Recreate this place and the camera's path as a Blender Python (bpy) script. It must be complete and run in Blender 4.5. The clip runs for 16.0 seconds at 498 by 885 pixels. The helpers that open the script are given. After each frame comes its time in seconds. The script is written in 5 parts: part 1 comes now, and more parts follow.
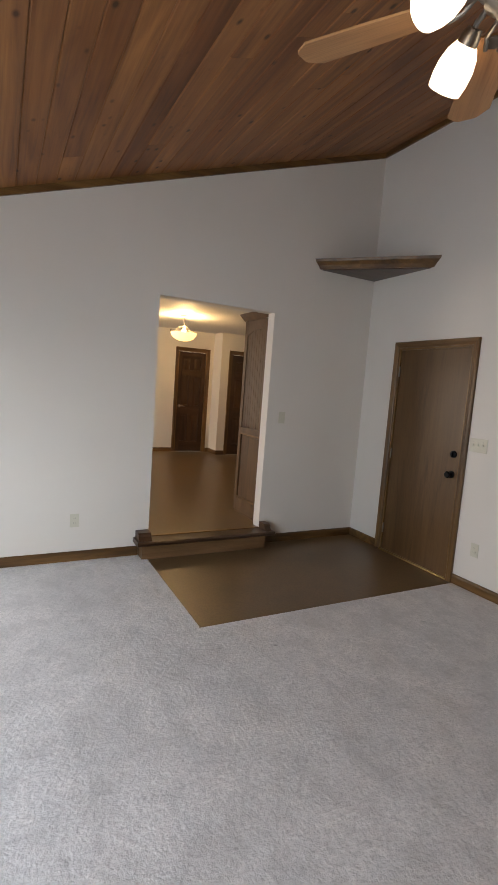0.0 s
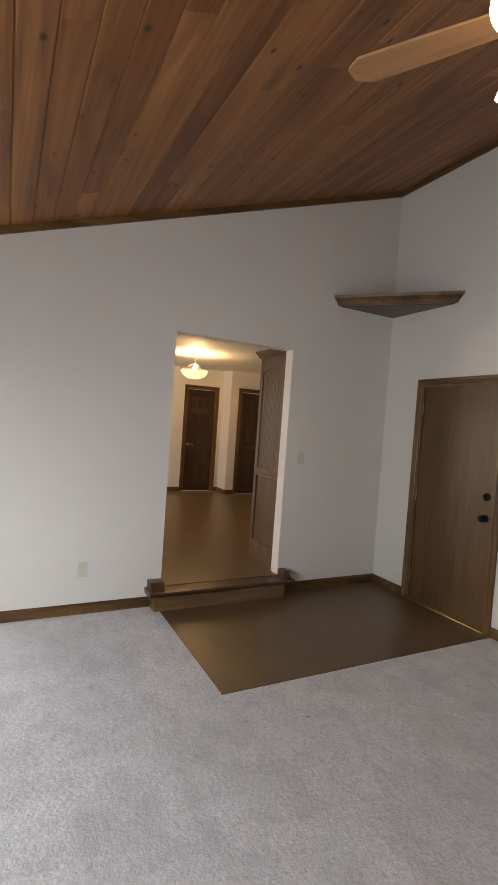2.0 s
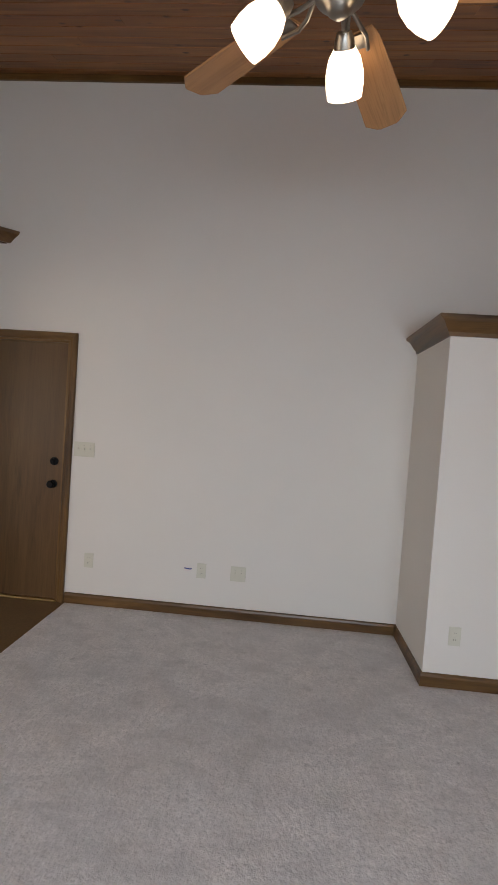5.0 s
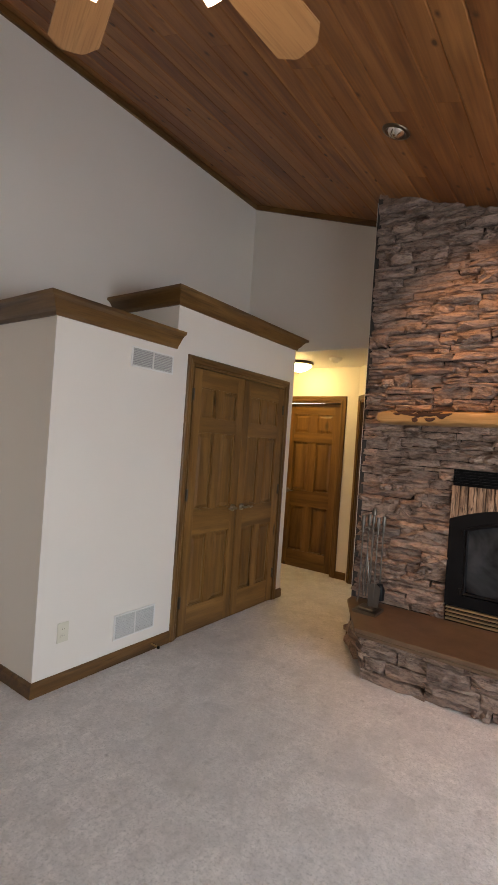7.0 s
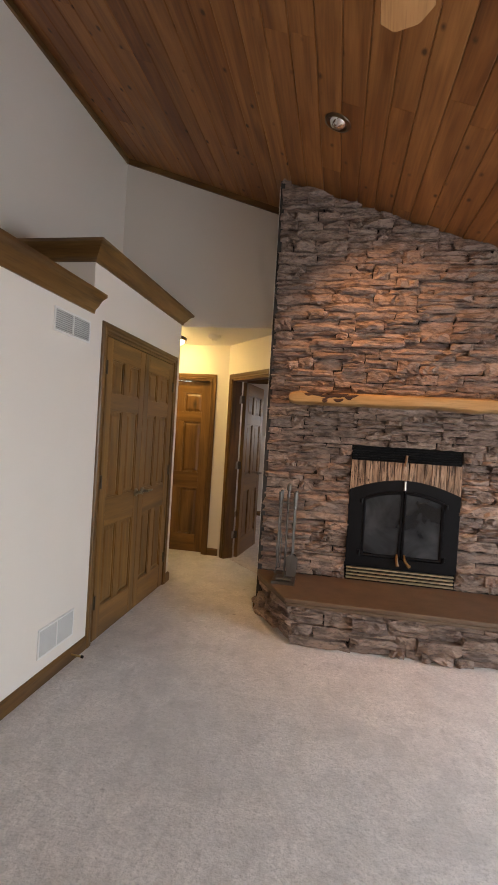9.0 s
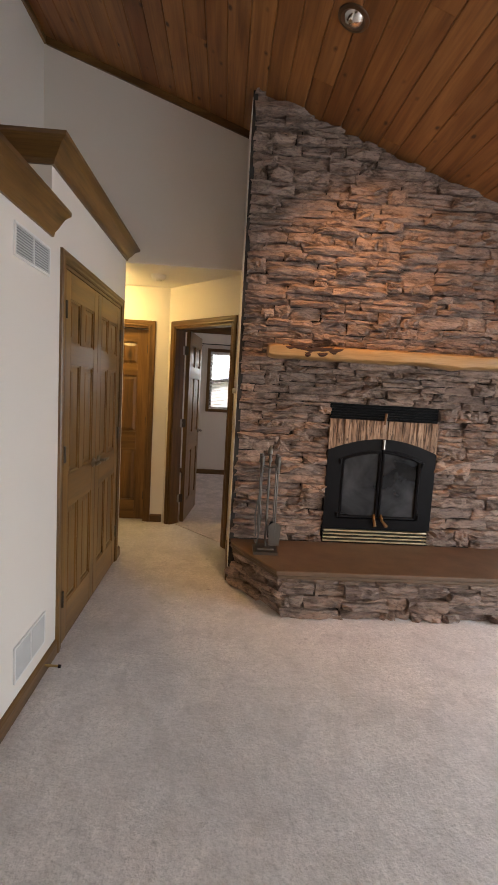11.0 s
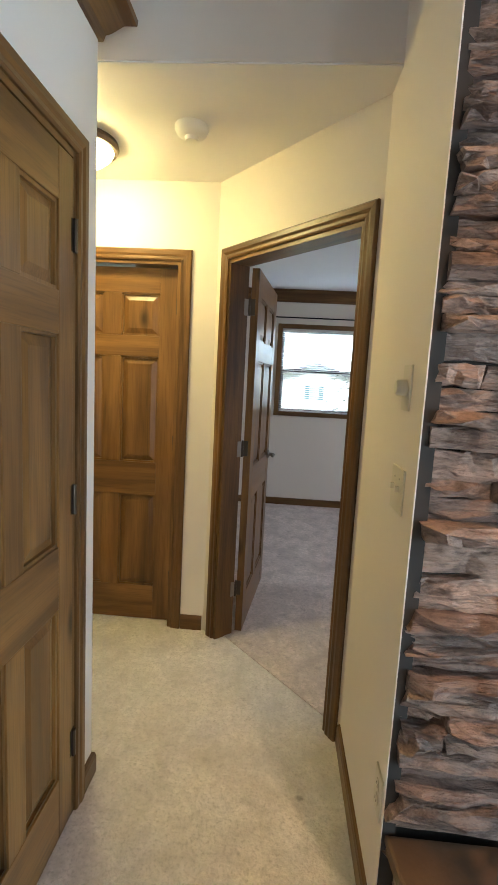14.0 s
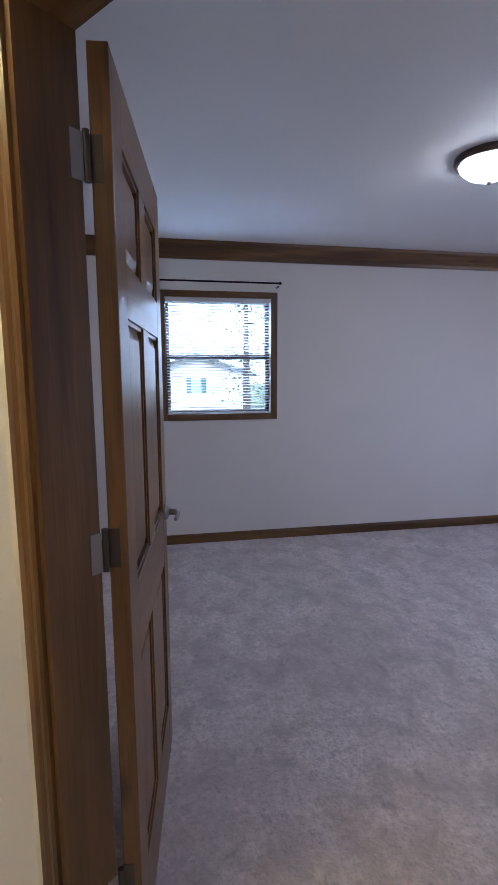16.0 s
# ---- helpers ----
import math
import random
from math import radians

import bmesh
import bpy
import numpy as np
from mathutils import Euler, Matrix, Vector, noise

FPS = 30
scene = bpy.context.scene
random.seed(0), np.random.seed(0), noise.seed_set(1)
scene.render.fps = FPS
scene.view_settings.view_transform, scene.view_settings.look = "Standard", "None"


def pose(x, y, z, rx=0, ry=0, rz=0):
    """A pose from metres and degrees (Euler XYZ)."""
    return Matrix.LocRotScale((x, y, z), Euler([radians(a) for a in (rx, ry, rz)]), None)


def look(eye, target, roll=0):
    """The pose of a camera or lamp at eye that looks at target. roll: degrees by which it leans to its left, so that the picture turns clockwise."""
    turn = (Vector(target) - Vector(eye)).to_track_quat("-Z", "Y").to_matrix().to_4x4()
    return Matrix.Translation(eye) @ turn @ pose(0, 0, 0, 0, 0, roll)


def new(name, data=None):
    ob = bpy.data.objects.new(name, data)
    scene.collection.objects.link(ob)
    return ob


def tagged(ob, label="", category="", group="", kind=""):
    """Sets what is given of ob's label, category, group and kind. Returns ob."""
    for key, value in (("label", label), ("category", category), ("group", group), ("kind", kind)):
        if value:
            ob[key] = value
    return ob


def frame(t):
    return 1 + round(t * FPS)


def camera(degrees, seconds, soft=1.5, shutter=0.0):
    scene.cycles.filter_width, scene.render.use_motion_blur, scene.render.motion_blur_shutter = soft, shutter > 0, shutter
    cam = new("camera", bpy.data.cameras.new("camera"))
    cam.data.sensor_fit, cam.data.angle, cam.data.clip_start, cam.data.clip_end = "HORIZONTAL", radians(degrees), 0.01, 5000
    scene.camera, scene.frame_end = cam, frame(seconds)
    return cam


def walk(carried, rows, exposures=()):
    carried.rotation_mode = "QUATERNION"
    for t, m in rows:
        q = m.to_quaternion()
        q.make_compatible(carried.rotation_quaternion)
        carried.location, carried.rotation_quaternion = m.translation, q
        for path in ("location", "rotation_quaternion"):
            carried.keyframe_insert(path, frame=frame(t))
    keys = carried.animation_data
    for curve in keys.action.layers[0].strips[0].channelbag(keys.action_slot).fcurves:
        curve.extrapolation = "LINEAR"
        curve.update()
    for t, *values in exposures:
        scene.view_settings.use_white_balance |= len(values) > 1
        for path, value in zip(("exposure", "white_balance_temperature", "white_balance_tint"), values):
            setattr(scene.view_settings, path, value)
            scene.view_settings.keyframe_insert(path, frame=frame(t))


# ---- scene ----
import functools

# ---- camera ----
cam = camera(55.1, 16.0, soft=1.6)
PATH = [
    (0, (-2.828, -0.126, 1.557), (-1.903, 1.633, 1.332), 4.2),
    (0.5, (-2.812, -0.084, 1.56), (-1.898, 1.684, 1.36), 4.1),
    (1, (-2.821, -0.041, 1.566), (-1.921, 1.739, 1.41), 4.2),
    (1.5, (-2.846, 0.036, 1.57), (-1.956, 1.823, 1.451), 4.2),
    (2, (-2.851, 0.139, 1.57), (-1.941, 1.919, 1.496), 4.0),
    (2.5, (-2.88, 0.244, 1.567), (-1.859, 1.963, 1.531), 3.5),
    (3, (-2.937, 0.338, 1.565), (-1.748, 1.946, 1.543), 3.3),
    (3.2, (-2.946, 0.385, 1.562), (-1.676, 1.93, 1.538), 3.2),
    (5.3, (-2.919, 1.027, 1.496), (-0.927, 0.862, 1.453), 3.7),
    (5.5, (-2.899, 1.082, 1.495), (-0.933, 0.716, 1.479), 3.3),
    (6, (-2.772, 1.191, 1.494), (-0.961, 0.343, 1.543), 3.3),
    (6.5, (-2.613, 1.326, 1.491), (-1.106, 0.013, 1.548), 2.8),
    (7, (-2.425, 1.486, 1.485), (-1.257, -0.137, 1.487), 4.0),
    (7.5, (-2.192, 1.611, 1.479), (-1.312, -0.184, 1.429), 4.4),
    (8, (-1.97, 1.698, 1.464), (-1.263, -0.172, 1.41), 4.2),
    (8.5, (-1.738, 1.753, 1.453), (-1.207, -0.175, 1.406), 4.0),
    (9, (-1.507, 1.761, 1.441), (-1.146, -0.206, 1.404), 3.5),
    (9.5, (-1.293, 1.759, 1.434), (-1.114, -0.233, 1.404), 3.3),
    (9.7, (-1.226, 1.73, 1.433), (-1.11, -0.266, 1.4), 3.1),
    (11.8, (-0.711, 0.981, 1.484), (-0.851, -0.987, 1.158), 3.8),
    (12, (-0.702, 0.823, 1.483), (-0.758, -1.148, 1.149), 3.8),
    (12.5, (-0.686, 0.375, 1.453), (-0.606, -1.596, 1.118), 3.3),
    (13, (-0.664, -0.1, 1.437), (-0.544, -2.072, 1.125), 2.9),
    (13.5, (-0.658, -0.577, 1.428), (-0.511, -2.553, 1.154), 3.4),
    (14, (-0.608, -1.04, 1.448), (-0.484, -3.019, 1.186), 3.0),
    (14.5, (-0.597, -1.486, 1.434), (-0.513, -3.466, 1.162), 3.2),
    (15, (-0.57, -1.921, 1.42), (-0.595, -3.898, 1.116), 3.7),
    (15.5, (-0.54, -2.312, 1.418), (-0.678, -4.279, 1.086), 2.6),
    (16, (-0.534, -2.632, 1.427), (-0.89, -4.58, 1.146), -0.2),
]
EXPOSURES = [(0.0, -0.09, 7000, 16.5), (3.2, -0.09, 7200, 18.5), (5.5, -0.07, 7000, 18), (6.5, -0.08, 7200, 18.5), (7.2, 0.13, 7500, 18.5), (9.7, 0.2, 7550, 19.5), (12.5, 0.37, 7500, 17.5), (13.5, 0.75, 6300, 6), (14.0, 0.87, 5950, 5), (14.5, 0.45, 5700, 6), (15.0, 0.14, 5050, 12), (15.5, 0.33, 4700, 19), (16.0, 0.52, 5050, 18)]
walk(cam, [(t, look(e, g, r)) for t, e, g, r in PATH], EXPOSURES)

# ---- plan, in metres ----
XB, YA, YH, XD = 0.70, 3.985, -2.69, -4.90      # tall wall, kitchen wall, hall header, low window wall
YF = -2.134                                     # face of the stone chimney
XR = -0.925                                     # side wall of the hall
YK = -3.62                                      # back wall of the hall
YW = -6.58                                      # window wall of the bedroom
SLOPE = 0.345


def zc(x):
    """Height of the sloping ceiling."""
    return 4.085 - SLOPE * (XB - x)


# ---- world and large lights ----
world = bpy.data.worlds.new("sky")
scene.world = world
world.use_nodes = True
wn = world.node_tree
bg = wn.nodes["Background"]
sky = wn.nodes.new("ShaderNodeTexSky")
sky.sky_type, sky.sun_disc = "NISHITA", False
sky.sun_elevation, sky.sun_rotation = radians(38), radians(20)
wn.links.new(sky.outputs[0], bg.inputs[0])
bg.inputs[1].default_value = 0.15


def lamp(name, kind, m, watts, colour, **settings):
    data = bpy.data.lights.new(name, kind)
    data.energy, data.color = watts, colour
    ob = new(name, data)
    ob.matrix_world = m
    for key, value in settings.items():
        if key == "size":
            if kind == "AREA":
                data.shape, data.size, data.size_y = "RECTANGLE", value[0], value[1]
            else:
                data.shadow_soft_size = value
        elif key == "angle":
            data.angle = value
        elif key == "spot":
            data.spot_size, data.spot_blend = value
    return ob


# overcast daylight: a wide soft sun, and the sky's light in the large windows of the low wall
lamp("sun", "SUN", pose(0, 0, 20, 52, 0, 160), 5.0, (1.0, 0.96, 0.9), angle=radians(20))
lamp("window_light", "AREA", pose(XD - 0.05, 0.6, 1.25, 0, -60, 0), 124, (0.67, 0.84, 1.0), size=(1.5, 3.0))
lamp("glass_door_light", "AREA", pose(-3.5, YA + 0.06, 1.1, -46, 0, 0), 12, (0.70, 0.85, 1.0), size=(0.85, 1.7))
# added bluish fill from an unseen west opening, apart from window_1
lamp("bedroom_west_fill", "AREA", pose(-4.75, -4.4, 1.57, 0, -60, 0), 14, (0.78, 0.81, 1.0), size=(0.95, 1.35))
lamp("bedroom_sky_light", "AREA", pose(-1.0, YW - 0.75, 2.75, 52, 0, 0), 150, (0.62, 0.78, 1.0), size=(1.2, 0.9))
lamp("kitchen_window_light", "AREA", pose(XD - 0.05, 7.6, 1.5, 0, -65, 0), 95, (1.0, 0.93, 0.82), size=(1.1, 1.9))

# ---- materials ----
class Mat:
    """A node material under construction."""

    def __init__(self, name, rough=0.5, metal=0.0):
        self.m = bpy.data.materials.new(name)
        self.m.use_nodes = True
        self.t = self.m.node_tree
        self.b = self.t.nodes["Principled BSDF"]
        self.b.inputs["Roughness"].default_value, self.b.inputs["Metallic"].default_value = rough, metal
        self.co = self.node("ShaderNodeTexCoord").outputs["Object"]

    def node(self, kind, **values):
        n = self.t.nodes.new(kind)
        for key, value in values.items():
            n.inputs[key].default_value = value
        return n

    def link(self, a, b):
        self.t.links.new(a, b)

    def map(self, scale, source=None, shift=None):
        n = self.node("ShaderNodeMapping")
        n.inputs["Scale"].default_value = scale
        self.link(source or self.co, n.inputs["Vector"])
        if shift is not None:
            self.link(shift, n.inputs["Location"])
        return n.outputs[0]

    def noise(self, scale, vector, detail=4.0, rough=0.55, distort=0.0):
        n = self.node("ShaderNodeTexNoise", Scale=scale, Detail=detail, Roughness=rough, Distortion=distort)
        self.link(vector, n.inputs["Vector"])
        return n.outputs["Fac"]

    def node_colour(self, scale):
        """A coloured noise, to warp coordinates with."""
        n = self.node("ShaderNodeTexNoise", Scale=scale, Detail=2.0)
        self.link(self.co, n.inputs["Vector"])
        return n.outputs["Color"]

    def voronoi(self, scale, vector, feature="F1"):
        n = self.node("ShaderNodeTexVoronoi", Scale=scale)
        n.feature = feature
        self.link(vector, n.inputs["Vector"])
        return n.outputs["Distance"]

    def ramp(self, fac, stops):
        n = self.node("ShaderNodeValToRGB")
        e = n.color_ramp.elements
        while len(e) < len(stops):
            e.new(0.5)
        for el, (p, c) in zip(e, stops):
            el.position, el.color = p, (*c, 1) if len(c) == 3 else c
        self.link(fac, n.inputs[0])
        return n.outputs[0]

    def mix(self, fac, a, b, kind="MIX"):
        n = self.node("ShaderNodeMix")
        n.data_type, n.blend_type = "RGBA", kind
        for socket, value in ((n.inputs[0], fac), (n.inputs[6], a), (n.inputs[7], b)):
            if isinstance(value, (int, float)):
                socket.default_value = value
            elif isinstance(value, tuple):
                socket.default_value = (*value, 1)
            else:
                self.link(value, socket)
        return n.outputs[2]

    def mul(self, a, b, op="MULTIPLY"):
        n = self.node("ShaderNodeMath")
        n.operation = op
        for socket, value in ((n.inputs[0], a), (n.inputs[1], b)):
            if isinstance(value, (int, float)):
                socket.default_value = value
            else:
                self.link(value, socket)
        return n.outputs[0]

    def random(self, island=False):
        return self.node("ShaderNodeNewGeometry").outputs["Random Per Island"] if island else self.node("ShaderNodeObjectInfo").outputs["Random"]

    def spread(self, value, size):
        """A random offset for the texture of each piece."""
        n = self.node("ShaderNodeCombineXYZ")
        for i, f in enumerate((1.0, 3.7, 7.3)):
            self.link(self.mul(value, size * f), n.inputs[i])
        return n.outputs[0]

    def colour(self, c):
        if isinstance(c, tuple):
            self.b.inputs["Base Color"].default_value = (*c, 1)
        else:
            self.link(c, self.b.inputs["Base Color"])

    def rough(self, fac, lo, hi):
        n = self.node("ShaderNodeMapRange", **{"To Min": lo, "To Max": hi})
        self.link(fac, n.inputs[0])
        self.link(n.outputs[0], self.b.inputs["Roughness"])

    def bump(self, height, strength, distance):
        n = self.node("ShaderNodeBump", Strength=strength, Distance=distance)
        self.link(height, n.inputs["Height"])
        self.link(n.outputs[0], self.b.inputs["Normal"])


@functools.cache
def paint(name, colour):
    """Rolled wall paint with a faint orange peel and uneven tone."""
    m = Mat(name, 0.62)
    big = m.noise(0.9, m.co, 3)
    m.colour(m.mix(m.ramp(big, [(0.3, (0, 0, 0)), (0.7, (1, 1, 1))]), tuple(c * 0.955 for c in colour), colour))
    fine = m.noise(170, m.co, 2)
    m.rough(big, 0.55, 0.7)
    m.bump(fine, 0.10, 0.002)
    return m.m


@functools.cache
def carpet(name, dark, light, stains, wear):
    """Cut pile carpet: soft tufts, brushed and trodden patches, a few specks."""
    m = Mat(name, 0.97)
    tuft = m.noise(92, m.co, 3, 0.6)
    clump = m.noise(36, m.co, 3, 0.65)
    tread = m.noise(1.6, m.co, 3, 0.55, 0.9)
    c = m.mix(m.ramp(clump, [(0.30, (0, 0, 0)), (0.70, (1, 1, 1))]), dark, light)
    c = m.mix(m.ramp(tuft, [(0.29, (0.6, 0.6, 0.6)), (0.50, (0, 0, 0))]), c, tuple(v * 0.6 for v in dark))
    c = m.mix(m.ramp(tread, [(0.36, (0.5, 0.5, 0.5)), (0.60, (0, 0, 0))]), c, tuple(v * 0.84 for v in dark))
    patch = m.noise(7.5, m.map((1, 0.75, 1)), 5, 0.62, 0.5)
    c = m.mix(m.ramp(patch, [(0.36, (wear, wear, wear)), (0.56, (0, 0, 0))]), c, tuple(v * 0.72 for v in dark))
    nap = m.noise(19.0, m.map((1, 0.7, 1)), 4, 0.65, 0.3)
    c = m.mix(m.ramp(nap, [(0.28, (wear, wear, wear)), (0.42, (0, 0, 0))]), c, tuple(v * 0.55 for v in dark))
    spots = m.voronoi(2.6, m.map((1, 1.3, 1)))
    c = m.mix(m.ramp(spots, [(0.018, (stains, stains, stains)), (0.05, (0, 0, 0))]), c, (0.12, 0.10, 0.09))
    m.colour(c)
    m.b.inputs["Sheen Weight"].default_value = 0.25
    m.bump(m.mul(m.mul(tuft, 0.4), clump, "ADD"), 0.6, 0.010)
    return m.m


@functools.cache
def wood(name, dark, mid, light, axis, gloss, knots):
    """Stained timber with its grain along one axis, and knots."""
    m = Mat(name, gloss)
    shift = m.spread(m.random(), 5.0)
    across, along = 15.0, 0.9
    scale = [across] * 3
    scale[axis] = along
    v = m.map(scale, None, shift)
    grain = m.noise(1.0, v, 6, 0.6, 0.9)
    wide = [4.5] * 3
    wide[axis] = 0.55
    w = m.map(wide, None, shift)
    tone = m.noise(1.0, w, 3, 0.5, 1.6)
    pore = [190.0] * 3
    pore[axis] = 6.0
    p = m.noise(1.0, m.map(pore, None, shift), 2)
    c = m.ramp(m.mul(m.mul(grain, 0.4), m.mul(tone, 0.6), "ADD"), [(0.32, dark), (0.5, mid), (0.68, light)])
    c = m.mix(m.ramp(p, [(0.33, (0.28, 0.28, 0.28)), (0.5, (0, 0, 0))]), c, tuple(d * 0.6 for d in dark))
    if knots:
        ks = [3.4] * 3
        ks[axis] = 1.5
        k = m.voronoi(1.0, m.map(ks, None, shift))
        c = m.mix(m.ramp(k, [(0.05, (0.92, 0.92, 0.92)), (0.12, (0, 0, 0))]), c, tuple(d * 0.35 for d in dark))
    sk = [11.0] * 3
    sk[axis] = 1.1
    streak = m.noise(1.0, m.map(sk, None, shift), 4, 0.6, 0.5)
    c = m.mix(m.ramp(streak, [(0.58, (0, 0, 0)), (0.74, (0.45, 0.45, 0.45) if knots else (0.75, 0.75, 0.75))]), c, tuple(d * 0.6 for d in dark))
    m.colour(c)
    m.b.inputs["Specular IOR Level"].default_value = 0.45
    m.rough(grain, gloss - 0.1, gloss + 0.08)
    m.bump(m.mul(grain, m.mul(p, 0.5), "ADD"), 0.18, 0.003)
    return m.m


def trim_wood(axis):
    return wood("stained_oak_trim", (0.046, 0.021, 0.007), (0.136, 0.066, 0.020), (0.245, 0.129, 0.040), axis, 0.36, False)


def dark_door_wood(axis):
    return wood("dark_pine", (0.028, 0.012, 0.005), (0.055, 0.025, 0.010), (0.085, 0.04, 0.017), axis, 0.35, False)


def door_wood(axis):
    return wood("stained_pine", (0.075, 0.034, 0.010), (0.180, 0.087, 0.025), (0.285, 0.148, 0.045), axis, 0.33, True)


@functools.cache
def plank_wood():
    """Knotty pine boards of the ceiling, each with its own tone."""
    m = Mat("knotty_pine_boards", 0.5)
    r = m.random(True)
    shift = m.spread(r, 9.0)
    grain = m.noise(1.0, m.map((30, 1.0, 30), None, shift), 5, 0.6, 1.2)
    tone = m.noise(1.0, m.map((7, 0.7, 7), None, shift), 3, 0.5, 1.4)
    c = m.ramp(m.mul(m.mul(grain, 0.4), m.mul(tone, 0.6), "ADD"), [(0.34, (0.17, 0.062, 0.020)), (0.5, (0.31, 0.125, 0.039)), (0.66, (0.45, 0.200, 0.065))])
    c = m.mix(m.ramp(r, [(0.0, (0.0, 0.0, 0.0)), (0.45, (0.2, 0.2, 0.2)), (1.0, (0.85, 0.85, 0.85))]), c, m.mix(1.0, c, (0.58, 0.46, 0.40), "MULTIPLY"))
    bent = m.mix(0.10, m.map((10.0, 6.0, 10.0), None, shift), m.node_colour(14))
    k = m.voronoi(1.0, bent)
    here = m.ramp(m.noise(2.3, m.map((1, 1, 1), None, shift), 2), [(0.40, (0, 0, 0)), (0.46, (1, 1, 1))])
    c = m.mix(m.mul(m.ramp(k, [(0.07, (0.95, 0.95, 0.95)), (0.11, (0.5, 0.5, 0.5)), (0.17, (0, 0, 0))]), here), c, (0.055, 0.019, 0.007))
    m.colour(c)
    m.rough(grain, 0.4, 0.58)
    m.bump(grain, 0.15, 0.002)
    return m.m


@functools.cache
def stone_skin():
    """Ledge stone: grey, brown and tan, blotched, with cleft layers."""
    m = Mat("ledge_stone", 0.85)
    r = m.random()
    shift = m.spread(r, 11.0)
    co = m.node("ShaderNodeTexCoord").outputs["Generated"]
    geo = m.node("ShaderNodeNewGeometry").outputs["Position"]
    blotch = m.noise(9.0, m.map((1, 1, 2.0), geo, shift), 6, 0.68, 0.5)
    fine = m.noise(60, m.map((0.5, 1, 1.6), geo, shift), 5, 0.65)
    layer = m.noise(1.0, m.map((5, 30, 70), geo, shift), 4, 0.6, 0.4)
    base = m.ramp(r, [(0.0, (0.24, 0.165, 0.135)), (0.25, (0.42, 0.29, 0.225)), (0.45, (0.33, 0.25, 0.21)), (0.65, (0.54, 0.37, 0.285)), (0.85, (0.39, 0.28, 0.225)), (1.0, (0.60, 0.42, 0.32))])
    c = m.mix(m.ramp(blotch, [(0.38, (0.75, 0.75, 0.75)), (0.54, (0, 0, 0))]), base, (0.105, 0.072, 0.060))
    c = m.mix(m.ramp(layer, [(0.5, (0, 0, 0)), (0.72, (0.55, 0.55, 0.55))]), c, (0.50, 0.36, 0.275))
    c = m.mix(m.ramp(fine, [(0.33, (0.45, 0.45, 0.45)), (0.5, (0, 0, 0))]), c, (0.055, 0.040, 0.034))
    m.colour(c)
    m.bump(m.mul(m.mul(fine, 0.4), layer, "ADD"), 1.0, 0.03)
    return m.m


@functools.cache
def plain(name, colour, rough, metal, wear):
    """Simple manufactured surface with slight wear."""
    m = Mat(name, rough, metal)
    n = m.noise(14, m.co, 4)
    m.colour(m.mix(m.mul(n, wear), colour, tuple(c * 0.55 for c in colour)))
    if max(colour) < 0.02:
        m.b.inputs["Specular IOR Level"].default_value = 0.12
    m.rough(n, max(rough - 0.08, 0.02), min(rough + 0.1, 1))
    return m.m


@functools.cache
def vinyl():
    m = Mat("brown_vinyl", 0.33)
    a = m.noise(3.0, m.co, 5, 0.6, 0.5)
    b = m.noise(75, m.co, 3)
    c = m.mix(m.ramp(a, [(0.3, (0, 0, 0)), (0.7, (1, 1, 1))]), (0.15, 0.090, 0.042), (0.19, 0.118, 0.056))
    c = m.mix(m.ramp(b, [(0.4, (0.3, 0.3, 0.3)), (0.55, (0, 0, 0))]), c, (0.085, 0.048, 0.022))
    m.colour(c)
    m.rough(a, 0.30, 0.40)
    m.bump(b, 0.06, 0.001)
    return m.m


@functools.cache
def glow(name, colour, strength):
    m = Mat(name, 0.4)
    m.colour((0.85, 0.82, 0.75))
    m.b.inputs["Emission Color"].default_value = (*colour, 1)
    m.b.inputs["Emission Strength"].default_value = strength
    return m.m


@functools.cache
def glass(name, tint, rough):
    m = Mat(name, rough)
    m.colour(tint)
    m.b.inputs["Transmission Weight"].default_value = 1.0
    m.b.inputs["IOR"].default_value = 1.45
    return m.m


WALL = paint("wall_paint", (0.77, 0.715, 0.645))
CEIL = paint("ceiling_paint", (0.80, 0.79, 0.77))
CARPET = carpet("pale_carpet", (0.64, 0.605, 0.585), (0.84, 0.80, 0.775), 0.5, 0.42)
CARPET_BED = carpet("bedroom_carpet", (0.56, 0.475, 0.43), (0.83, 0.72, 0.66), 0.3, 0.66)
IVORY = plain("ivory_plastic", (0.66, 0.62, 0.50), 0.35, 0.0, 0.12)
WHITE = plain("white_plastic", (0.78, 0.77, 0.74), 0.4, 0.0, 0.1)
PEWTER = plain("antique_nickel", (0.34, 0.31, 0.27), 0.32, 1.0, 0.5)
BRASS = plain("aged_brass", (0.50, 0.36, 0.16), 0.3, 1.0, 0.5)
BRONZE = plain("dark_bronze", (0.10, 0.085, 0.07), 0.36, 0.9, 0.4)
BLACK = plain("black_iron", (0.007, 0.007, 0.008), 0.42, 0.0, 0.3)
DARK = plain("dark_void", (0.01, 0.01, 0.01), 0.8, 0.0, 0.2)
GREY = plain("grey_grille", (0.62, 0.62, 0.60), 0.5, 0.0, 0.3)
STONE = stone_skin()


